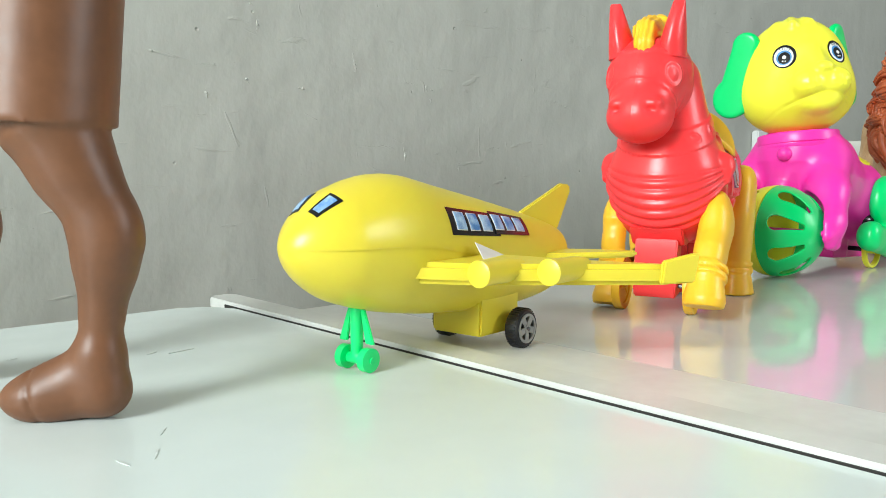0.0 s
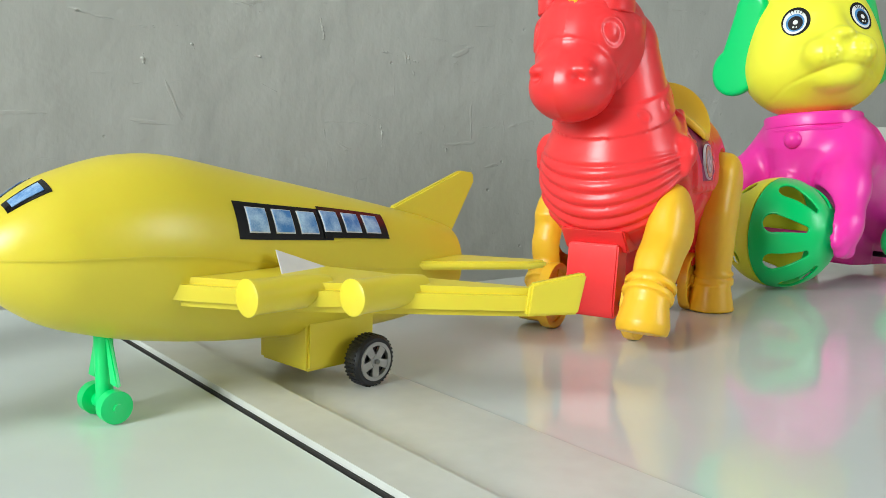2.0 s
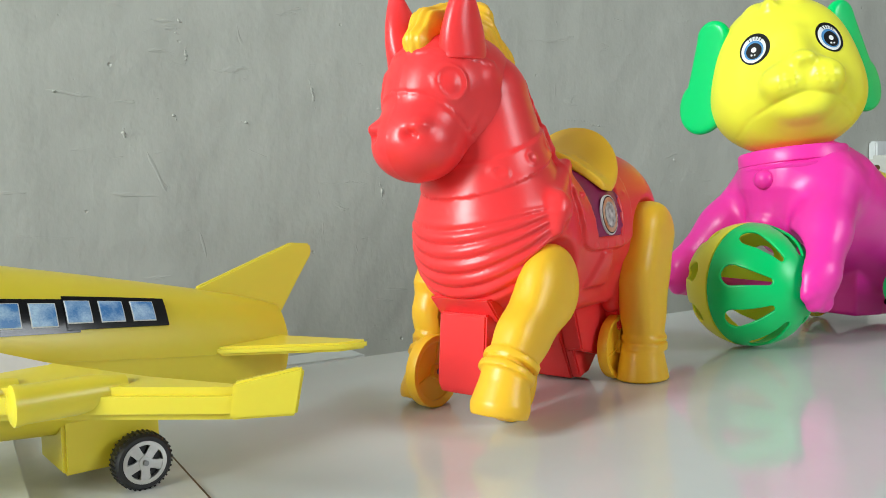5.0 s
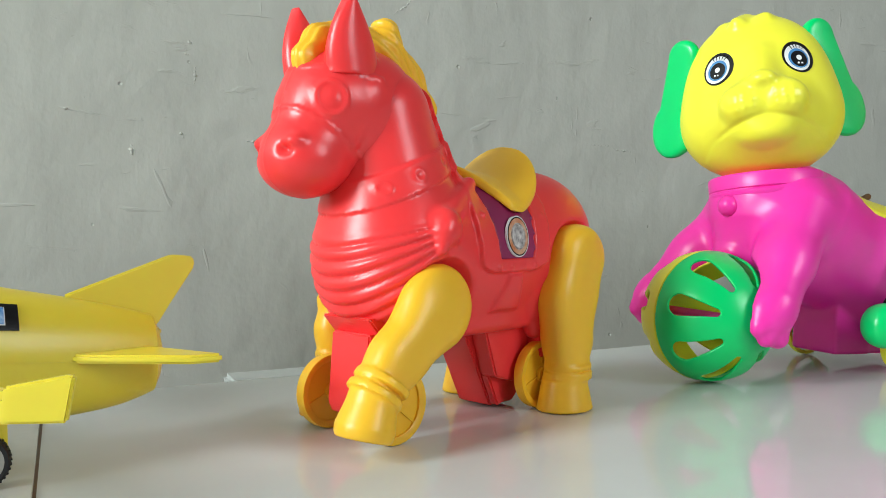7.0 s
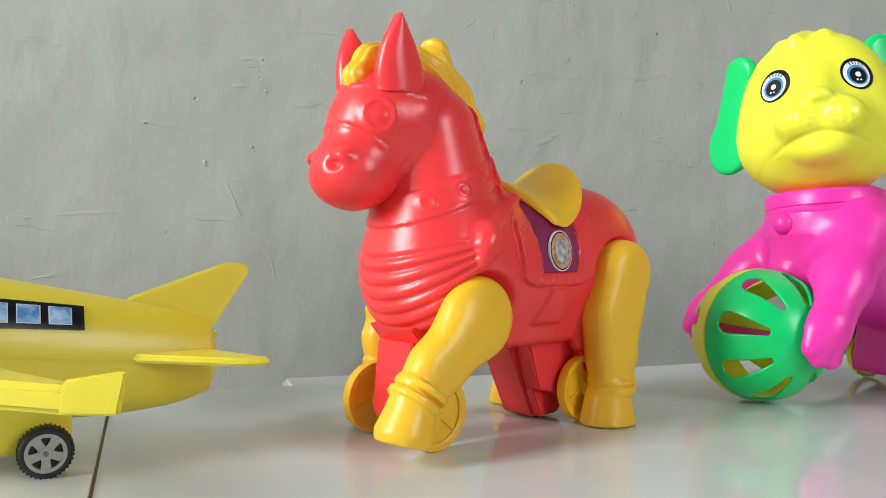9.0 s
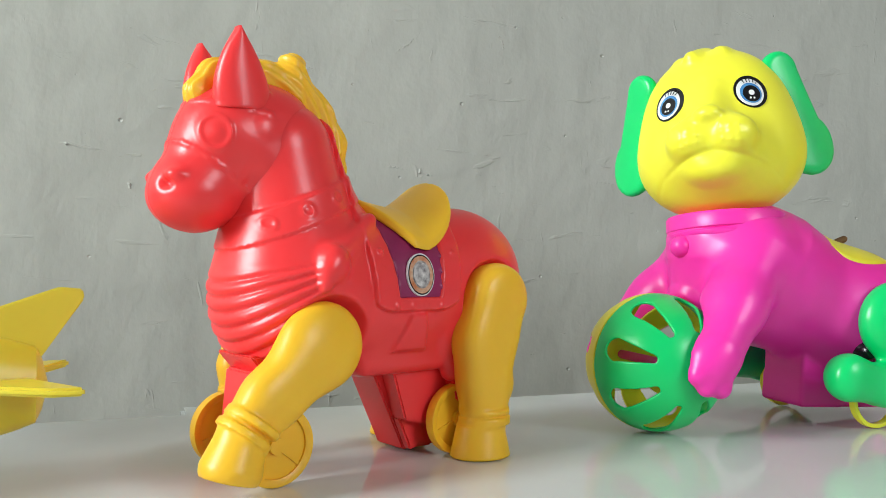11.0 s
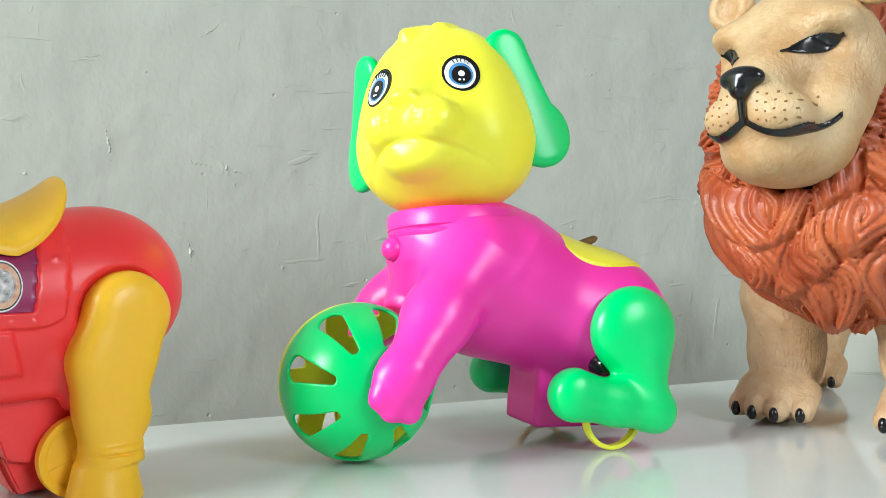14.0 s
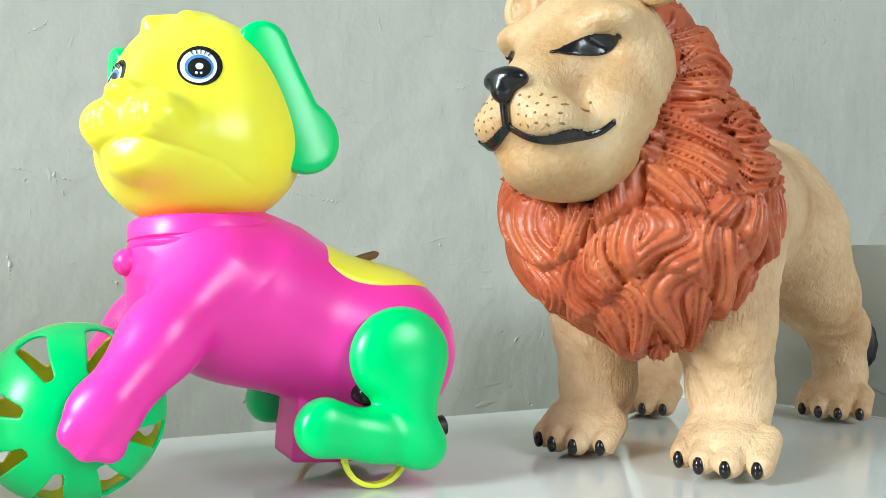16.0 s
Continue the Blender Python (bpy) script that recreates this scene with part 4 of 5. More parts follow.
def toy_dog(m):
    g = thing("toy_dog", m, "pink and yellow plastic toy dog on wheels holding a rattle ball", "toy dog")

    def body(x, y, z):
        q = (x, y, z)
        d = join(0.016, limb(q, (0.000, 0, 0.084), (-0.012, 0, 0.073), 0.0235, 0.031), limb(q, (-0.015, 0, 0.0725), (-0.066, 0, 0.0510), 0.031, 0.0310), ball(q, (-0.072, 0, 0.049), (0.032, 0.031, 0.030)))
        d = join(0.010, d, np.maximum(np.sqrt(x * x + y * y) - 0.0240, np.abs(z - 0.088) - 0.005))
        d = join(0.008, d, limb(q, (0.006, 0, 0.078), (0.018, 0, 0.060), 0.022, 0.012))
        for s in (1, -1):
            arm = chain(q, [(-0.002, s * 0.020, 0.080, 0.0165), (0.018, s * 0.031, 0.058, 0.0128), (0.033, s * 0.0405, 0.040, 0.0108)], 0.008)
            paw = ball(q, (0.0375, s * 0.0415, 0.0345), (0.0118, 0.0098, 0.0122))
            for tx, tz in ((0.0455, 0.0300), (0.0410, 0.0255), (0.0345, 0.0245)):
                paw = join(0.0025, paw, ball(q, (tx, s * 0.0440, tz), 0.0048))
            d = join(0.008, d, join(0.004, arm, paw))
        d = join(0.002, d, block(q, (-0.046, 0, 0.022), (0.012, 0.014, 0.014), 0.001, 4), block(q, (-0.064, 0, 0.0130), (0.030, 0.014, 0.0065), 0.001, 3))
        # open hollow under the chest, where the ball turns
        d = carve(0.001, d, ball(q, (0.0445, 0.010, 0.0315), 0.0335))
        return d
    sculpt("body", body, (-0.108, -0.058, 0.002), (0.056, 0.056, 0.110), 0.0009, PINK, g)
    tip = pose(0, 0, 0.0925, ROLL, 0, 0)
    collar = part("collar", moved(lathe([(0.0235, -0.0055), (0.0266, -0.0050), (0.0276, -0.0035), (0.0276, -0.0022), (0.0264, -0.0012), (0.0276, -0.0004), (0.0276, 0.0055), (0.0268, 0.0066), (0.0225, 0.0070)], "z", 72), tip), PINK, g)
    part("bell", moved(lathe([(0.0001, -0.0052), (0.0026, -0.0045), (0.0046, -0.0024), (0.0052, 0.0), (0.0046, 0.0026), (0.0026, 0.0047), (0.0001, 0.0054)], "z", 20), pose(0.0275, 0.004, 0.0840)), PINK, collar)
    c, s_ = math.cos(radians(FACE_TURN)), math.sin(radians(FACE_TURN))

    def face(x, y, z):
        u, v, w = x * c + y * s_, -x * s_ + y * c, z - 0.1010
        v, w = v * RC + w * RS, -v * RS + w * RC
        q = (u, v, w)
        d = join(0.018, ball(q, (-0.001, 0, 0.025), (0.0375, 0.0385, 0.0285)), ball(q, (-0.0015, 0, 0.0480), (0.0298, 0.0330, 0.0315)))
        d = join(0.010, d, ball(q, (0.0310, 0, 0.0275), (0.0140, 0.0200, 0.0150)))
        for s in (1, -1):
            d = join(0.0045, d, ball(q, (0.0405, s * 0.0088, 0.0312), (0.0094, 0.0106, 0.0092)))
            for i in range(3):
                for j in range(3):
                    px, pz = s * (0.0052 + 0.0036 * i), 0.0288 + 0.0033 * j - 0.0006 * i
                    dot = np.sqrt((v - px) ** 2 + (w - pz) ** 2)
                    d = np.where(u > 0.03, d - 0.0007 * np.exp(-(dot / 0.0009) ** 2), d)
        d = join(0.0045, d, ball(q, (0.0368, 0, 0.0185), (0.0096, 0.0122, 0.0070)))
        d = join(0.004, d, ball(q, (0.0465, 0, 0.0408), (0.0042, 0.0054, 0.0034)))
        d = join(0.008, d, limb(q, (0.038, 0, 0.039), (0.026, 0, 0.053), 0.0060, 0.005))
        curve = 0.0248 - 0.0055 * (np.abs(v) / 0.018) ** 1.6
        d = d + 0.0006 * np.exp(-((w - curve) / 0.0012) ** 2) * np.clip((0.0235 - np.abs(v)) / 0.004, 0, 1) * (u > 0.015)
        d = carve(0.002, d, limb(q, (0.0505, 0, 0.0245), (0.0510, 0, 0.0365), 0.0026, 0.0018))
        cheek = 0.0290 - 0.6 * (w - 0.008)
        d = d + 0.0003 * np.exp(-((np.abs(v) - cheek) / 0.0012) ** 2) * np.clip((0.018 - w) / 0.003, 0, 1) * np.clip((w - 0.006) / 0.003, 0, 1) * (u > 0.01)
        for a, b, ra in (((0.016, -0.007, 0.0735), (-0.002, -0.001, 0.0795), 0.0034), ((0.012, 0.006, 0.0745), (-0.004, 0.008, 0.0785), 0.0032), ((0.004, -0.013, 0.0735), (-0.008, -0.008, 0.0775), 0.0030)):
            d = join(0.004, d, limb(q, a, b, ra, 0.0018))
        d = np.maximum(d, -0.003 - w)
        return d
    head = sculpt("head", face, (-0.056, -0.056, 0.092), (0.056, 0.056, 0.196), 0.0008, DOG_YELLOW, g, "lemon yellow dog head")
    turn = pose(0, 0, 0.101, 0, 0, FACE_TURN) @ pose(0, 0, 0, ROLL, 0, 0)
    for s in (1, -1):
        o = turn.to_3x3() @ Vector((0.87, s * 0.42, 0.14))
        eye_sticker(head, face, turn @ Vector((0.0252, s * 0.0178, 0.0515)), o, (0, 0, 1), 0.0084)

        def ear(x, y, z, s=s):
            u, v, w = x * c + y * s_, -x * s_ + y * c, z - 0.101
            v, w = (v * RC + w * RS) * s - (-0.001 if s > 0 else 0.0025), -v * RS + w * RC - 0.002
            q = (u, v, w)
            n, e = 0.77 * u + 0.64 * (v - 0.028), -0.64 * u + 0.77 * (v - 0.028)
            t = np.clip((0.068 - w) / 0.050, 0, 1)
            half = 0.0092 + 0.0060 * t ** 1.3
            mid = 0.002 + 0.0150 * t
            shape = np.maximum(np.abs(e - mid) / half - 1, -1) * half
            tip = np.sqrt((e - 0.0160) ** 2 + (w - 0.0265) ** 2) - 0.0148
            shape = np.minimum(np.where(w > 0.027, shape, 1), tip)
            top = np.sqrt((e - 0.0030) ** 2 + ((w - 0.0625) * 1.1) ** 2) - 0.0100
            shape = np.minimum(np.where((w > 0.0270) & (w < 0.0625), shape, 1), np.minimum(tip, top))
            plate = np.abs(n + 10 * (e - mid) ** 2 - 0.002) - 0.0030
            return -join(0.004, -shape, -plate)
        sculpt("ear", ear, (-0.072, -0.072, 0.098), (0.072, 0.072, 0.186), 0.0010, GREEN, g, "green hanging dog ear")

    R, BY = 0.0312, 0.010

    def half(side):
        def shell(x, y, z):
            px, py, pz = x - 0.0445, y - BY, z - 0.0315
            r = np.sqrt(px ** 2 + py ** 2 + pz ** 2) + 1e-9
            d = np.abs(r - R + 0.0007) - 0.0007
            th = np.arccos(np.clip(side * py / r, -1, 1))
            ph = np.arctan2(pz, px) + 0.12
            k = np.mod(ph, math.pi / 4) - math.pi / 8
            a, b = (th - 0.86) * R, k * np.sin(th) * R
            t = np.clip((a + 0.0080) / 0.0175, 0, 1)
            slot = np.sqrt((a + 0.0080 - 0.0175 * t) ** 2 + b * b) - (0.0018 + 0.0034 * t)
            d = np.maximum(d, -slot)
            return np.maximum(d, 0.0002 - side * py)
        return shell
    lo, hi = (0.0445 - R - 0.001, BY - R - 0.001, -0.001), (0.0445 + R + 0.001, BY + R + 0.001, 0.064)
    rattle = sculpt("rattle_ball", half(1), (lo[0], BY - 0.0015, lo[2]), hi, 0.00055, GREEN, g, "hollow slotted rattle ball, one half green")
    sculpt("half_shell", half(-1), lo, (hi[0], BY + 0.0015, hi[2]), 0.00055, DOG_YELLOW, rattle, "yellow half of the ball")
    part("pivot", lathe([(0.0022, -0.034), (0.0022, 0.036)], "y", 16, (0.0445, BY, 0.0315)), PINK, rattle)

    def patch(x, y, z):
        q = (x, y, z)
        d = join(0.016, limb(q, (-0.015, 0, 0.0725), (-0.066, 0, 0.0510), 0.0313, 0.0313), ball(q, (-0.072, 0, 0.049), (0.0323, 0.0313, 0.0303)))
        d = d - 0.0006
        edge = np.sqrt(((x + 0.057) / 0.036) ** 2 + (y / 0.0240) ** 2) - 1
        return np.maximum(np.maximum(d, edge * 0.015), 0.054 - z)
    sculpt("back_patch", patch, (-0.106, -0.028, 0.052), (-0.012, 0.028, 0.108), 0.0008, DOG_YELLOW, g, "yellow oval patch on the back")
    for s in (1, -1):
        def leg(x, y, z, s=s):
            q = (x - 0.0070, y * s, z - 0.002)
            hip = ball(q, (-0.0750, 0.0355, 0.0480), (0.0200, 0.0105, 0.0190))
            shin = limb(q, (-0.079, 0.0375, 0.036), (-0.0810, 0.0385, 0.017), 0.0088, 0.0085)
            foot = chain(q, [(-0.084, 0.0385, 0.0140, 0.0088), (-0.064, 0.0390, 0.0190, 0.0078), (-0.0445, 0.0395, 0.0235, 0.0110)], 0.008)
            d = join(0.009, hip, shin)
            d = join(0.006, d, foot)
            return -join(0.006, -d, 0.0095 - np.abs(q[1] - 0.038))
        sculpt("hind_leg", leg, (-0.096, min(s * 0.024, s * 0.050), 0.002), (-0.018, max(s * 0.024, s * 0.050), 0.074), 0.0008, GREEN, g, "green bent hind leg")
        wheel = part("wheel", lathe([(0.0118, -0.0018), (0.0135, -0.0018), (0.0138, 0.0), (0.0135, 0.0018), (0.0118, 0.0018)], "y", 48, (-0.0605, s * 0.0310, 0.0138), True), DOG_YELLOW, g, "thin yellow wheel ring")
        part("hub", lathe([(0.003, -0.0025), (0.003, 0.0025)], "y", 16, (-0.0605, s * 0.0310, 0.0138)), DOG_YELLOW, wheel)
    part("axle", lathe([(0.0018, -0.030), (0.0018, 0.036)], "y", 12, (-0.0605, 0, 0.0138)), GLOSS_BLACK, g, "black axle rod")
    part("axle_boss", lathe([(0.0038, 0.0), (0.0046, 0.002), (0.0046, 0.012), (0.0030, 0.014)], "y", 18, (-0.0560, 0.020, 0.0360)), GLOSS_BLACK, g, "black axle boss")
    part("rear_knob", moved(lathe([(0.0001, 0.0), (0.0034, 0.001), (0.0046, 0.005), (0.0042, 0.010), (0.0001, 0.012)], "z", 18), pose(-0.0925, 0.004, 0.0150, 0, -80, 0)), BLACK, g, "black rubber knob at the rear")
    part("tail_peg", moved(lathe([(0.0016, 0), (0.0019, 0.006), (0.0017, 0.013), (0.0008, 0.015)], "z", 14), pose(-0.058, 0.006, 0.0860, 0, -75, 20)), LEAF, g, "brown stub of a tail")
    return g


DOG_AT = pose(0.6010, 0.2680, -0.0020, 0, 0, 178)
toy_dog(DOG_AT)


# ---- lion figurine ----
def joined(name, pieces, label, category, m):
    """One mesh from several (points, quads, material) pieces."""
    verts, faces, slots, mats = [], [], [], []
    base = 0
    for v, q, mat in pieces:
        if mat not in mats:
            mats.append(mat)
        verts.append(v)
        faces.append(q + base)
        slots.append(np.full(len(q), mats.index(mat)))
        base += len(v)
    verts, faces = np.concatenate(verts), np.concatenate(faces)
    me = bpy.data.meshes.new(name)
    me.from_pydata(verts.tolist(), [], faces.tolist())
    for mat in mats:
        me.materials.append(mat)
    me.polygons.foreach_set("material_index", np.concatenate(slots).astype(np.int32))
    me.polygons.foreach_set("use_smooth", [True] * len(me.polygons))
    me.update()
    ob = new(name, me)
    ob.matrix_world = m
    return tagged(ob, label, category)


def ripple(x, y, z, f):
    """Slow wavy warp used to break up straight strands."""
    return np.sin(x * f + 1.7 * np.sin(z * f * 0.7)) + np.sin(y * f * 1.1 + 2.1 * np.sin(x * f * 0.6)) + np.sin(z * f * 0.9 + 1.3 * np.sin(y * f * 0.8))


LION_FACE_TURN = -5
DOT_BROWN = material("brown_dot_paint", (0.30, 0.15, 0.06), 0.5)
IRIS_GREY = material("lion_iris_paint", (0.10, 0.10, 0.11), 0.3)
LION_PAWS = [(0.003, -0.0345, 1.12), (0.003, 0.0325, 1.15), (-0.180, 0.038, 1.12), (-0.120, -0.054, 1.10)]


def to_face(x, y, z):
    a = radians(LION_FACE_TURN)
    u, v = (x - 0.0582) * math.cos(a) + (y + 0.0072) * math.sin(a), -(x - 0.0582) * math.sin(a) + (y + 0.0072) * math.cos(a)
    return u, v, z - 0.152


def lion_body(x, y, z):
    q = (x, y, z)
    d = join(0.02, limb(q, (0.000, 0, 0.114), (-0.128, 0, 0.121), 0.043, 0.040), ball(q, (-0.142, 0, 0.114), (0.037, 0.040, 0.045)))
    legs = [
        [(-0.008, -0.030, 0.100, 0.026), (-0.006, -0.034, 0.062, 0.0200), (-0.012, -0.0355, 0.032, 0.0170), (-0.008, -0.0355, 0.014, 0.0150)],
        [(-0.010, 0.025, 0.100, 0.027), (-0.008, 0.0260, 0.062, 0.0205), (-0.013, 0.0275, 0.032, 0.0168), (-0.008, 0.0295, 0.014, 0.0150)],
        [(-0.145, 0.021, 0.104, 0.031), (-0.166, 0.029, 0.074, 0.0230), (-0.192, 0.036, 0.053, 0.0165), (-0.192, 0.038, 0.026, 0.0135), (-0.188, 0.038, 0.013, 0.0130)],
        [(-0.135, -0.024, 0.104, 0.029), (-0.132, -0.036, 0.072, 0.0200), (-0.138, -0.046, 0.052, 0.0150), (-0.130, -0.054, 0.026, 0.0135), (-0.126, -0.054, 0.013, 0.0130)],
    ]
    for leg in legs:
        d = join(0.014, d, chain(q, leg, 0.008))
    for px, py, s in LION_PAWS:
        paw = ball(q, (px, py, 0.0105 * s), (0.0160 * s, 0.0155 * s, 0.0100 * s))
        for k, (oy, ox) in enumerate(((-0.0125, 0.005), (-0.0042, 0.0105), (0.0042, 0.0105), (0.0125, 0.005))):
            paw = join(0.0012, paw, limb(q, (px + (ox - 0.006) * s, py + oy * s, 0.0135 * s), (px + (ox + 0.0056) * s, py + oy * 1.08 * s, 0.0068 * s), 0.0056 * s, 0.0050 * s))
        d = join(0.006, d, paw)
    d = d + 0.00022 * np.sin(z * 900 + ripple(x, y, z, 130) * 3) * np.sin((x + y) * 700)
    # sinews on the shins
    d = d + 0.0005 * np.sin((y + x) * 420 + z * 120) * np.clip((0.07 - z) / 0.02, 0, 1) * np.clip((z - 0.022) / 0.01, 0, 1)
    return np.maximum(d, -z)


def lion_head(x, y, z):
    q = to_face(x, y, z)
    d = join(0.014, ball(q, (-0.002, 0, 0.010), (0.030, 0.0340, 0.036)), limb(q, (0.010, 0, 0.016), (0.044, 0, -0.006), 0.0185, 0.0115))
    for s in (1, -1):
        d = join(0.007, d, ball(q, (0.0400, s * 0.0090, -0.0155), (0.0150, 0.0120, 0.0095)))
        d = join(0.008, d, ball(q, (0.018, s * 0.020, 0.024), (0.010, 0.010, 0.006)))
        d = carve(0.006, d, ball(q, (0.028, s * 0.0225, 0.0125), (0.009, 0.005, 0.005)))
        d = join(0.008, d, ball(q, (0.012, s * 0.021, -0.010), (0.016, 0.010, 0.014)))
    d = join(0.008, d, ball(q, (0.030, 0, -0.0290), (0.0165, 0.0150, 0.0100)), ball(q, (0.014, 0, -0.026), (0.026, 0.026, 0.016)))
    d = carve(0.0025, d, limb(q, (0.0545, 0, -0.010), (0.0535, 0, -0.0240), 0.0012, 0.0012))
    return d


def lion_mane(x, y, z):
    q = (x, y, z)
    d = join(0.03, ball(q, (0.027, -0.010, 0.150), (0.040, 0.045, 0.057)), ball(q, (0.022, -0.005, 0.106), (0.044, 0.054, 0.048)), ball(q, (-0.003, -0.002, 0.114), (0.042, 0.046, 0.048)))
    d = join(0.02, d, limb(q, (0.026, 0, 0.095), (0.018, 0.004, 0.062), 0.036, 0.012))
    u, v, w = to_face(x, y, z)
    a = np.arctan2(v, w + 0.004)
    r = np.sqrt(v * v + w * w + 0.6 * np.minimum(u, 0) ** 2)
    wob = ripple(x, y, z, 80)
    # staggered, overlapping locks that flow out from the face and hang down on the chest, each with its own curl
    turn = np.arctan2(y, x + 0.010)
    low = z < 0.118 + 0.006 * np.sin(turn * 6)
    across = np.where(low, turn / 0.27, a / 0.24) + 0.10 * wob
    along = np.where(low, (0.124 - z) / 0.0265 + 0.40 * np.sin(turn * 4.3), (r - 0.030) / 0.0245 + 0.35 * np.sin(a * 5.1)) + 0.06 * wob
    row = np.floor(along)
    ls = along - row
    across = across + 0.5 * np.mod(row, 2) + 0.34 * np.sin(row * 2.7 + np.floor(across) * 1.9) * np.sin(ls * 4.4)
    col = np.floor(across)
    lu = across - col - 0.5
    shape = np.sqrt(np.clip(1 - (lu / (0.54 - 0.14 * ls ** 3)) ** 2, 0.01, 1)) * (0.35 + 0.65 * np.sin(np.clip(ls * 1.15, 0, 1) * math.pi * 0.5)) * np.clip((1.06 - ls) / 0.16, 0.25, 1)
    curl = 0.9 * np.sin(ls * 3.4 + row * 1.7 + col * 2.3)
    strand = np.abs(np.sin(lu * (12.0 + 2.0 * np.sin(col * 3.1 + row)) + curl + 0.35 * wob))
    d = d - 0.0060 * (shape - 0.55) - 0.0024 * (strand ** 0.7 - 0.55)
    d = d * 0.75
    # opening for the face
    hole = np.sqrt((v / 0.0285) ** 2 + ((w + 0.001) / 0.0405) ** 2) - 1 + 0.05 * np.sin(a * 23 + wob)
    return carve(0.004, d, np.maximum(hole * 0.031, -(u - 0.000)))


def lion_marks(x, y, z):
    q = to_face(x, y, z)
    d = join(0.002, ball(q, (0.0545, 0, -0.0020), (0.0062, 0.0088, 0.0048)), ball(q, (0.0560, 0, -0.0060), (0.0048, 0.0042, 0.0045)))
    d = np.minimum(d, limb(q, (0.0565, 0, -0.008), (0.0545, 0, -0.0180), 0.0014, 0.0012))
    skin = lion_head(x, y, z) - 0.0009
    for s in (1, -1):
        # drawn on the skin along curves seen from the front and the side
        t = np.clip(q[1] * s / 0.0275, 0, 1.02)
        curve = -0.0180 - 0.0070 * np.sin(np.clip(t, 0, 1) * math.pi * 0.92) + 0.0060 * t * t
        line = np.where((q[1] * s > -0.0005) & (q[1] * s < 0.0265), np.abs(q[2] - curve) - 0.0013 * (1.15 - 0.4 * t), 1)
        line = np.where(q[0] > 0.004, line, 1)
        a = (q[1] * s - 0.0172) / 0.0070
        lid = np.abs(q[2] - 0.0135 - 0.0030 * a) - 0.0030 * np.clip(1 - a * a, 0, 1) - 0.0006
        eye = np.where((np.abs(a) < 1.25) & (q[0] > 0.008), lid, 1)
        d = np.minimum(d, np.maximum(np.minimum(line, eye), skin))
    return d


def lion_claws(x, y, z):
    q = (x, y, z)
    d = None
    for px, py, s in LION_PAWS:
        for oy, ox in ((-0.0125, 0.005), (-0.0042, 0.0105), (0.0042, 0.0105), (0.0125, 0.005)):
            e = ball(q, (px + (ox + 0.0098) * s, py + oy * 1.10 * s, 0.0056 * s), (0.0025, 0.0023, 0.0038))
            d = e if d is None else np.minimum(d, e)
    return d


def lion_ear(x, y, z):
    u, v, w = to_face(x, y, z)
    d = None
    for s in (1, -1):
        e = carve(0.002, ball((u, v, w), (0.000, s * 0.031, 0.043), (0.006, 0.011, 0.011)), ball((u, v, w), (0.006, s * 0.032, 0.043), (0.004, 0.007, 0.008)))
        d = e if d is None else np.minimum(d, e)
    return d


def lion_dots(x, y, z):
    q = to_face(x, y, z)
    skin = lion_head(x, y, z) - 0.0003
    d = None
    for s in (1, -1):
        for i in range(5):
            for j in range(4):
                py, pz = s * (0.0060 + 0.0032 * i), -0.0080 - 0.0034 * j - 0.0008 * (i % 2)
                e = np.maximum(np.sqrt((q[1] - py) ** 2 + (q[2] - pz) ** 2) - 0.0006, 0.02 - q[0])
                d = e if d is None else np.minimum(d, e)
    return np.maximum(d, skin)


def lion_iris(x, y, z):
    q = to_face(x, y, z)
    skin = lion_head(x, y, z) - 0.0008
    d = None
    for s in (1, -1):
        e = np.maximum(np.sqrt((q[1] * s - 0.0168) ** 2 + (q[2] - 0.0137) ** 2) - 0.0019, np.maximum(skin, 0.008 - q[0]))
        d = e if d is None else np.minimum(d, e)
    return d


lo_h, hi_h = (0.014, -0.060, 0.100), (0.128, 0.050, 0.205)
pieces = [
    (*surface(lion_body, (-0.222, -0.086, -0.002), (0.060, 0.072, 0.162), 0.0011), LION_SKIN),
    (*surface(lion_head, lo_h, hi_h, 0.0009), LION_FACE),
    (*surface(lion_mane, (-0.070, -0.075, 0.040), (0.085, 0.075, 0.225), 0.0009), MANE),
    (*surface(lion_marks, (0.060, -0.055, 0.112), (0.128, 0.045, 0.178), 0.0005), GLOSS_BLACK),
    (*surface(lion_dots, (0.070, -0.045, 0.120), (0.128, 0.035, 0.155), 0.0005), DOT_BROWN),
    (*surface(lion_iris, lo_h, hi_h, 0.0007), IRIS_GREY),
    (*surface(lion_claws, (-0.21, -0.08, 0), (0.04, 0.07, 0.016), 0.0008), GLOSS_BLACK),
    (*surface(lion_ear, (0.015, -0.070, 0.170), (0.08, 0.060, 0.22), 0.001), LION_FACE),
    (*surface(lambda x, y, z: chain((x, y, z), [(-0.172, 0, 0.12, 0.008), (-0.200, 0.012, 0.09, 0.006), (-0.212, 0.036, 0.062, 0.005)]), (-0.24, -0.03, 0.03), (-0.155, 0.06, 0.14), 0.0012), LION_SKIN),
    (*surface(lambda x, y, z: ball((x, y, z), (-0.212, 0.045, 0.043), (0.010, 0.010, 0.016)) + 0.0008 * np.sin(x * 1500) * np.sin(y * 1500), (-0.23, 0.028, 0.022), (-0.195, 0.062, 0.064), 0.0010), BLACK),
]
LION_AT = pose(0.7940, 0.2270, -0.0021, 0, 0, 206)
joined("lion_figurine", pieces, "tan rubber lion figurine with a russet carved mane", "lion figurine", LION_AT)


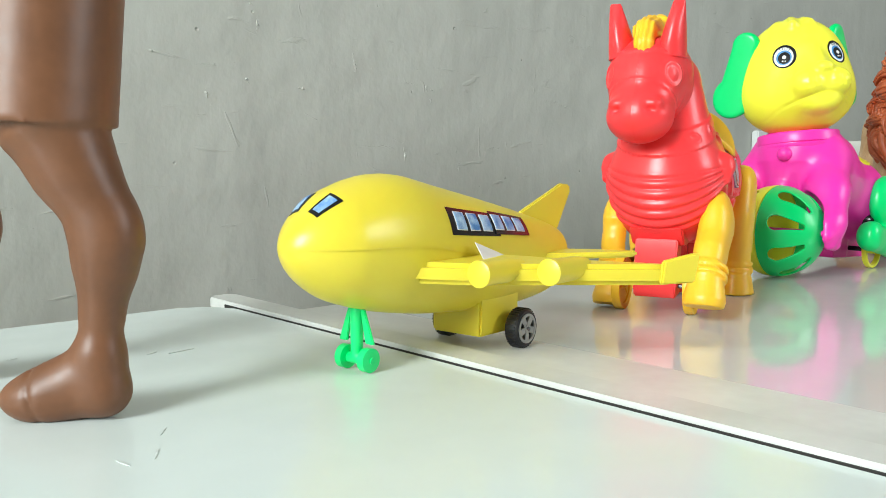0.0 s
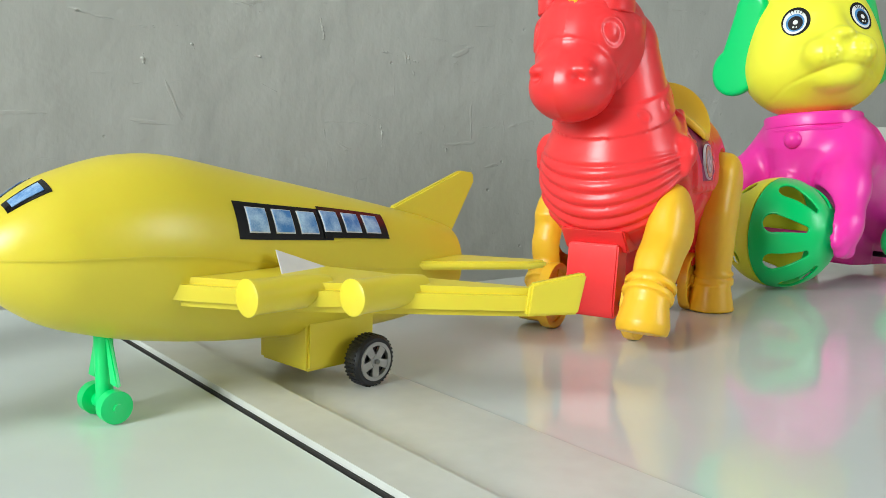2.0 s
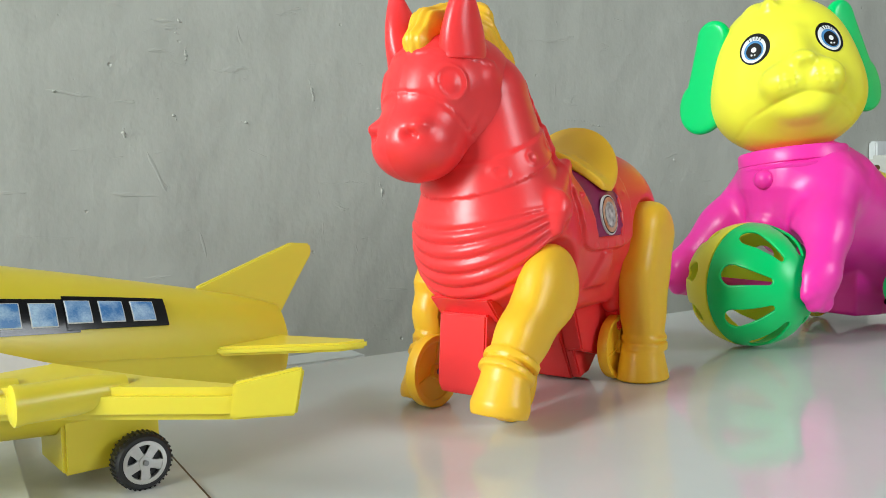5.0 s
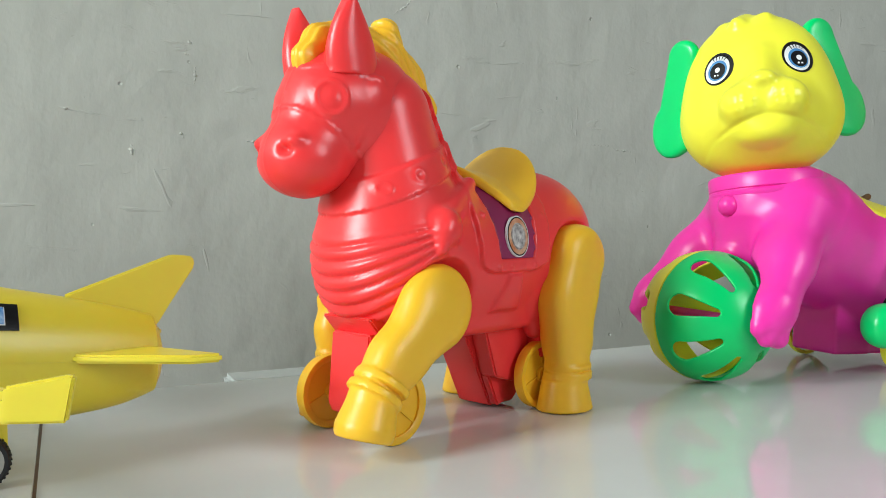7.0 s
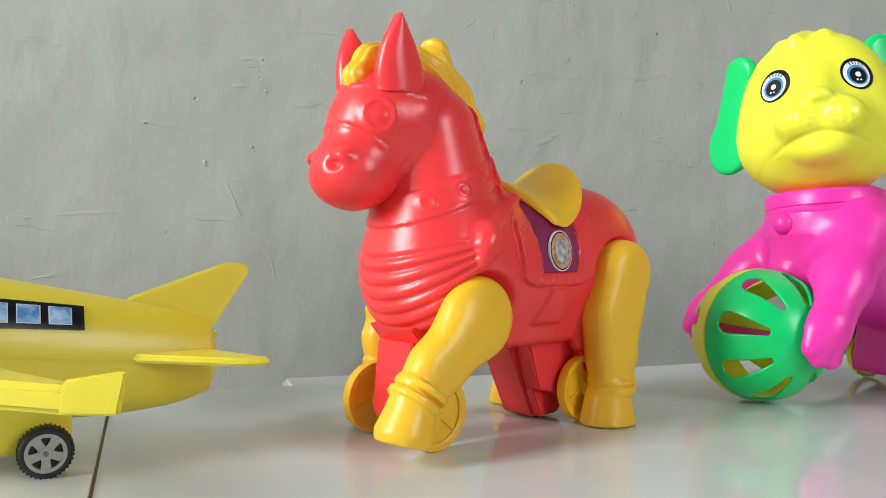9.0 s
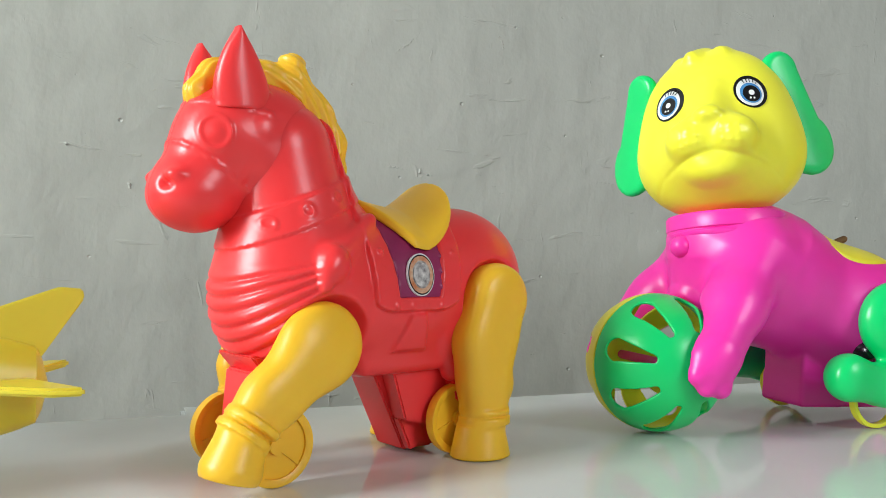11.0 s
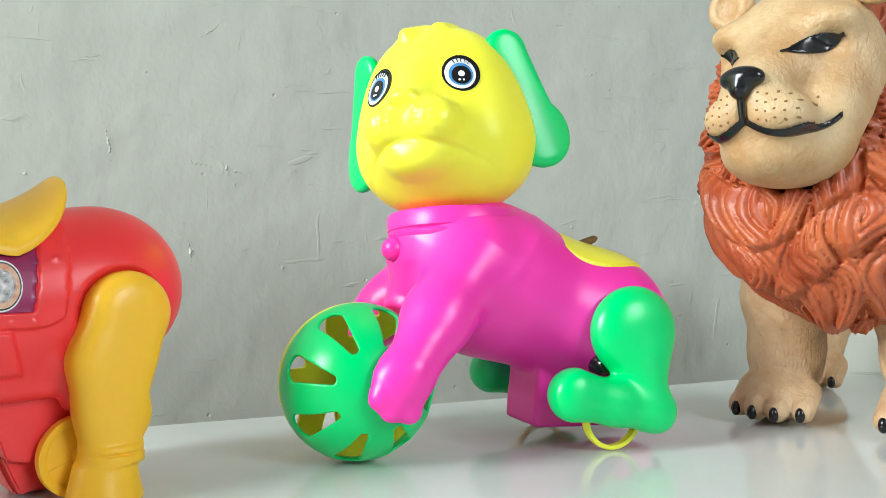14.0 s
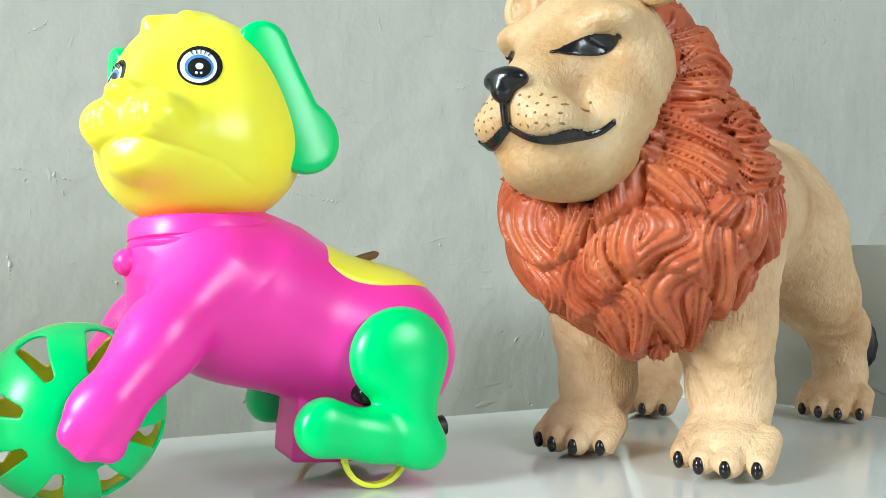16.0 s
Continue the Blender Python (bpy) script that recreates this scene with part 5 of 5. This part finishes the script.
# ---- brown animal figure, of which the legs come into view ----
def figure(x, y, z):
    q = (x, y, z)
    d = None
    for oy, ox, lean in ((0.0, 0.0, 0.0), (-0.040, 0.062, 0.004)):
        px, py = x - ox, y - oy
        p = (px, py, z)
        leg = chain(p, [(0.0003, 0, 0.020, 0.0056), (-0.0006, 0, 0.031, 0.0050), (-0.0020, 0, 0.042, 0.0070), (-0.0024, 0, 0.050, 0.0083), (-0.0004, 0, 0.0600, 0.0083), (0.0058, 0, 0.071, 0.0106), (0.0105, 0, 0.082, 0.0148)], 0.006)
        leg = join(0.005, leg, ball(p, (-0.0052, 0, 0.0540), (0.0062, 0.0070, 0.0075)))
        foot = join(0.006, limb(p, (0.0010, 0, 0.017), (0.013, 0, 0.0085), 0.0066, 0.0078), limb(p, (-0.0005, 0, 0.008), (0.014, 0, 0.0062), 0.0070, 0.0072), ball(p, (0.0205, 0, 0.0058), (0.0085, 0.0085, 0.0062)))
        foot = join(0.003, foot, limb(p, (0.001, 0, 0.018), (0, 0, 0.008), 0.0062, 0.0072))
        # groove in front of the toes
        foot = foot + 0.0006 * np.exp(-((px - 0.0155 - 0.25 * z) / 0.0008) ** 2)
        foot = foot + 0.0006 * np.exp(-(py / 0.0008) ** 2) * (px > 0.016)
        leg = join(0.005, leg, foot)
        d = leg if d is None else np.minimum(d, leg)
    thigh = limb(q, (0.0155, -0.002, 0.080), (0.0135, -0.010, 0.150), 0.0198, 0.0205)
    thigh = np.maximum(thigh, 0.0825 - z + 0.04 * x)
    body = join(0.02, thigh, ball(q, (0.075, -0.022, 0.160), (0.062, 0.036, 0.034)))
    far = np.maximum(limb(q, (0.076, -0.040, 0.086), (0.078, -0.036, 0.13), 0.0185, 0.022), 0.0825 - z)
    d = np.minimum(d, np.minimum(body, far))
    return np.maximum(d, -z)


joined("animal_figure", [(*surface(figure, (-0.03, -0.07, -0.002), (0.14, 0.03, 0.195), 0.0010), BROWN_RUBBER)], "smooth brown rubber animal figure standing on slim legs", "animal figure", pose(0.0880, 0.2365, 0.0, 0, 0, 137))
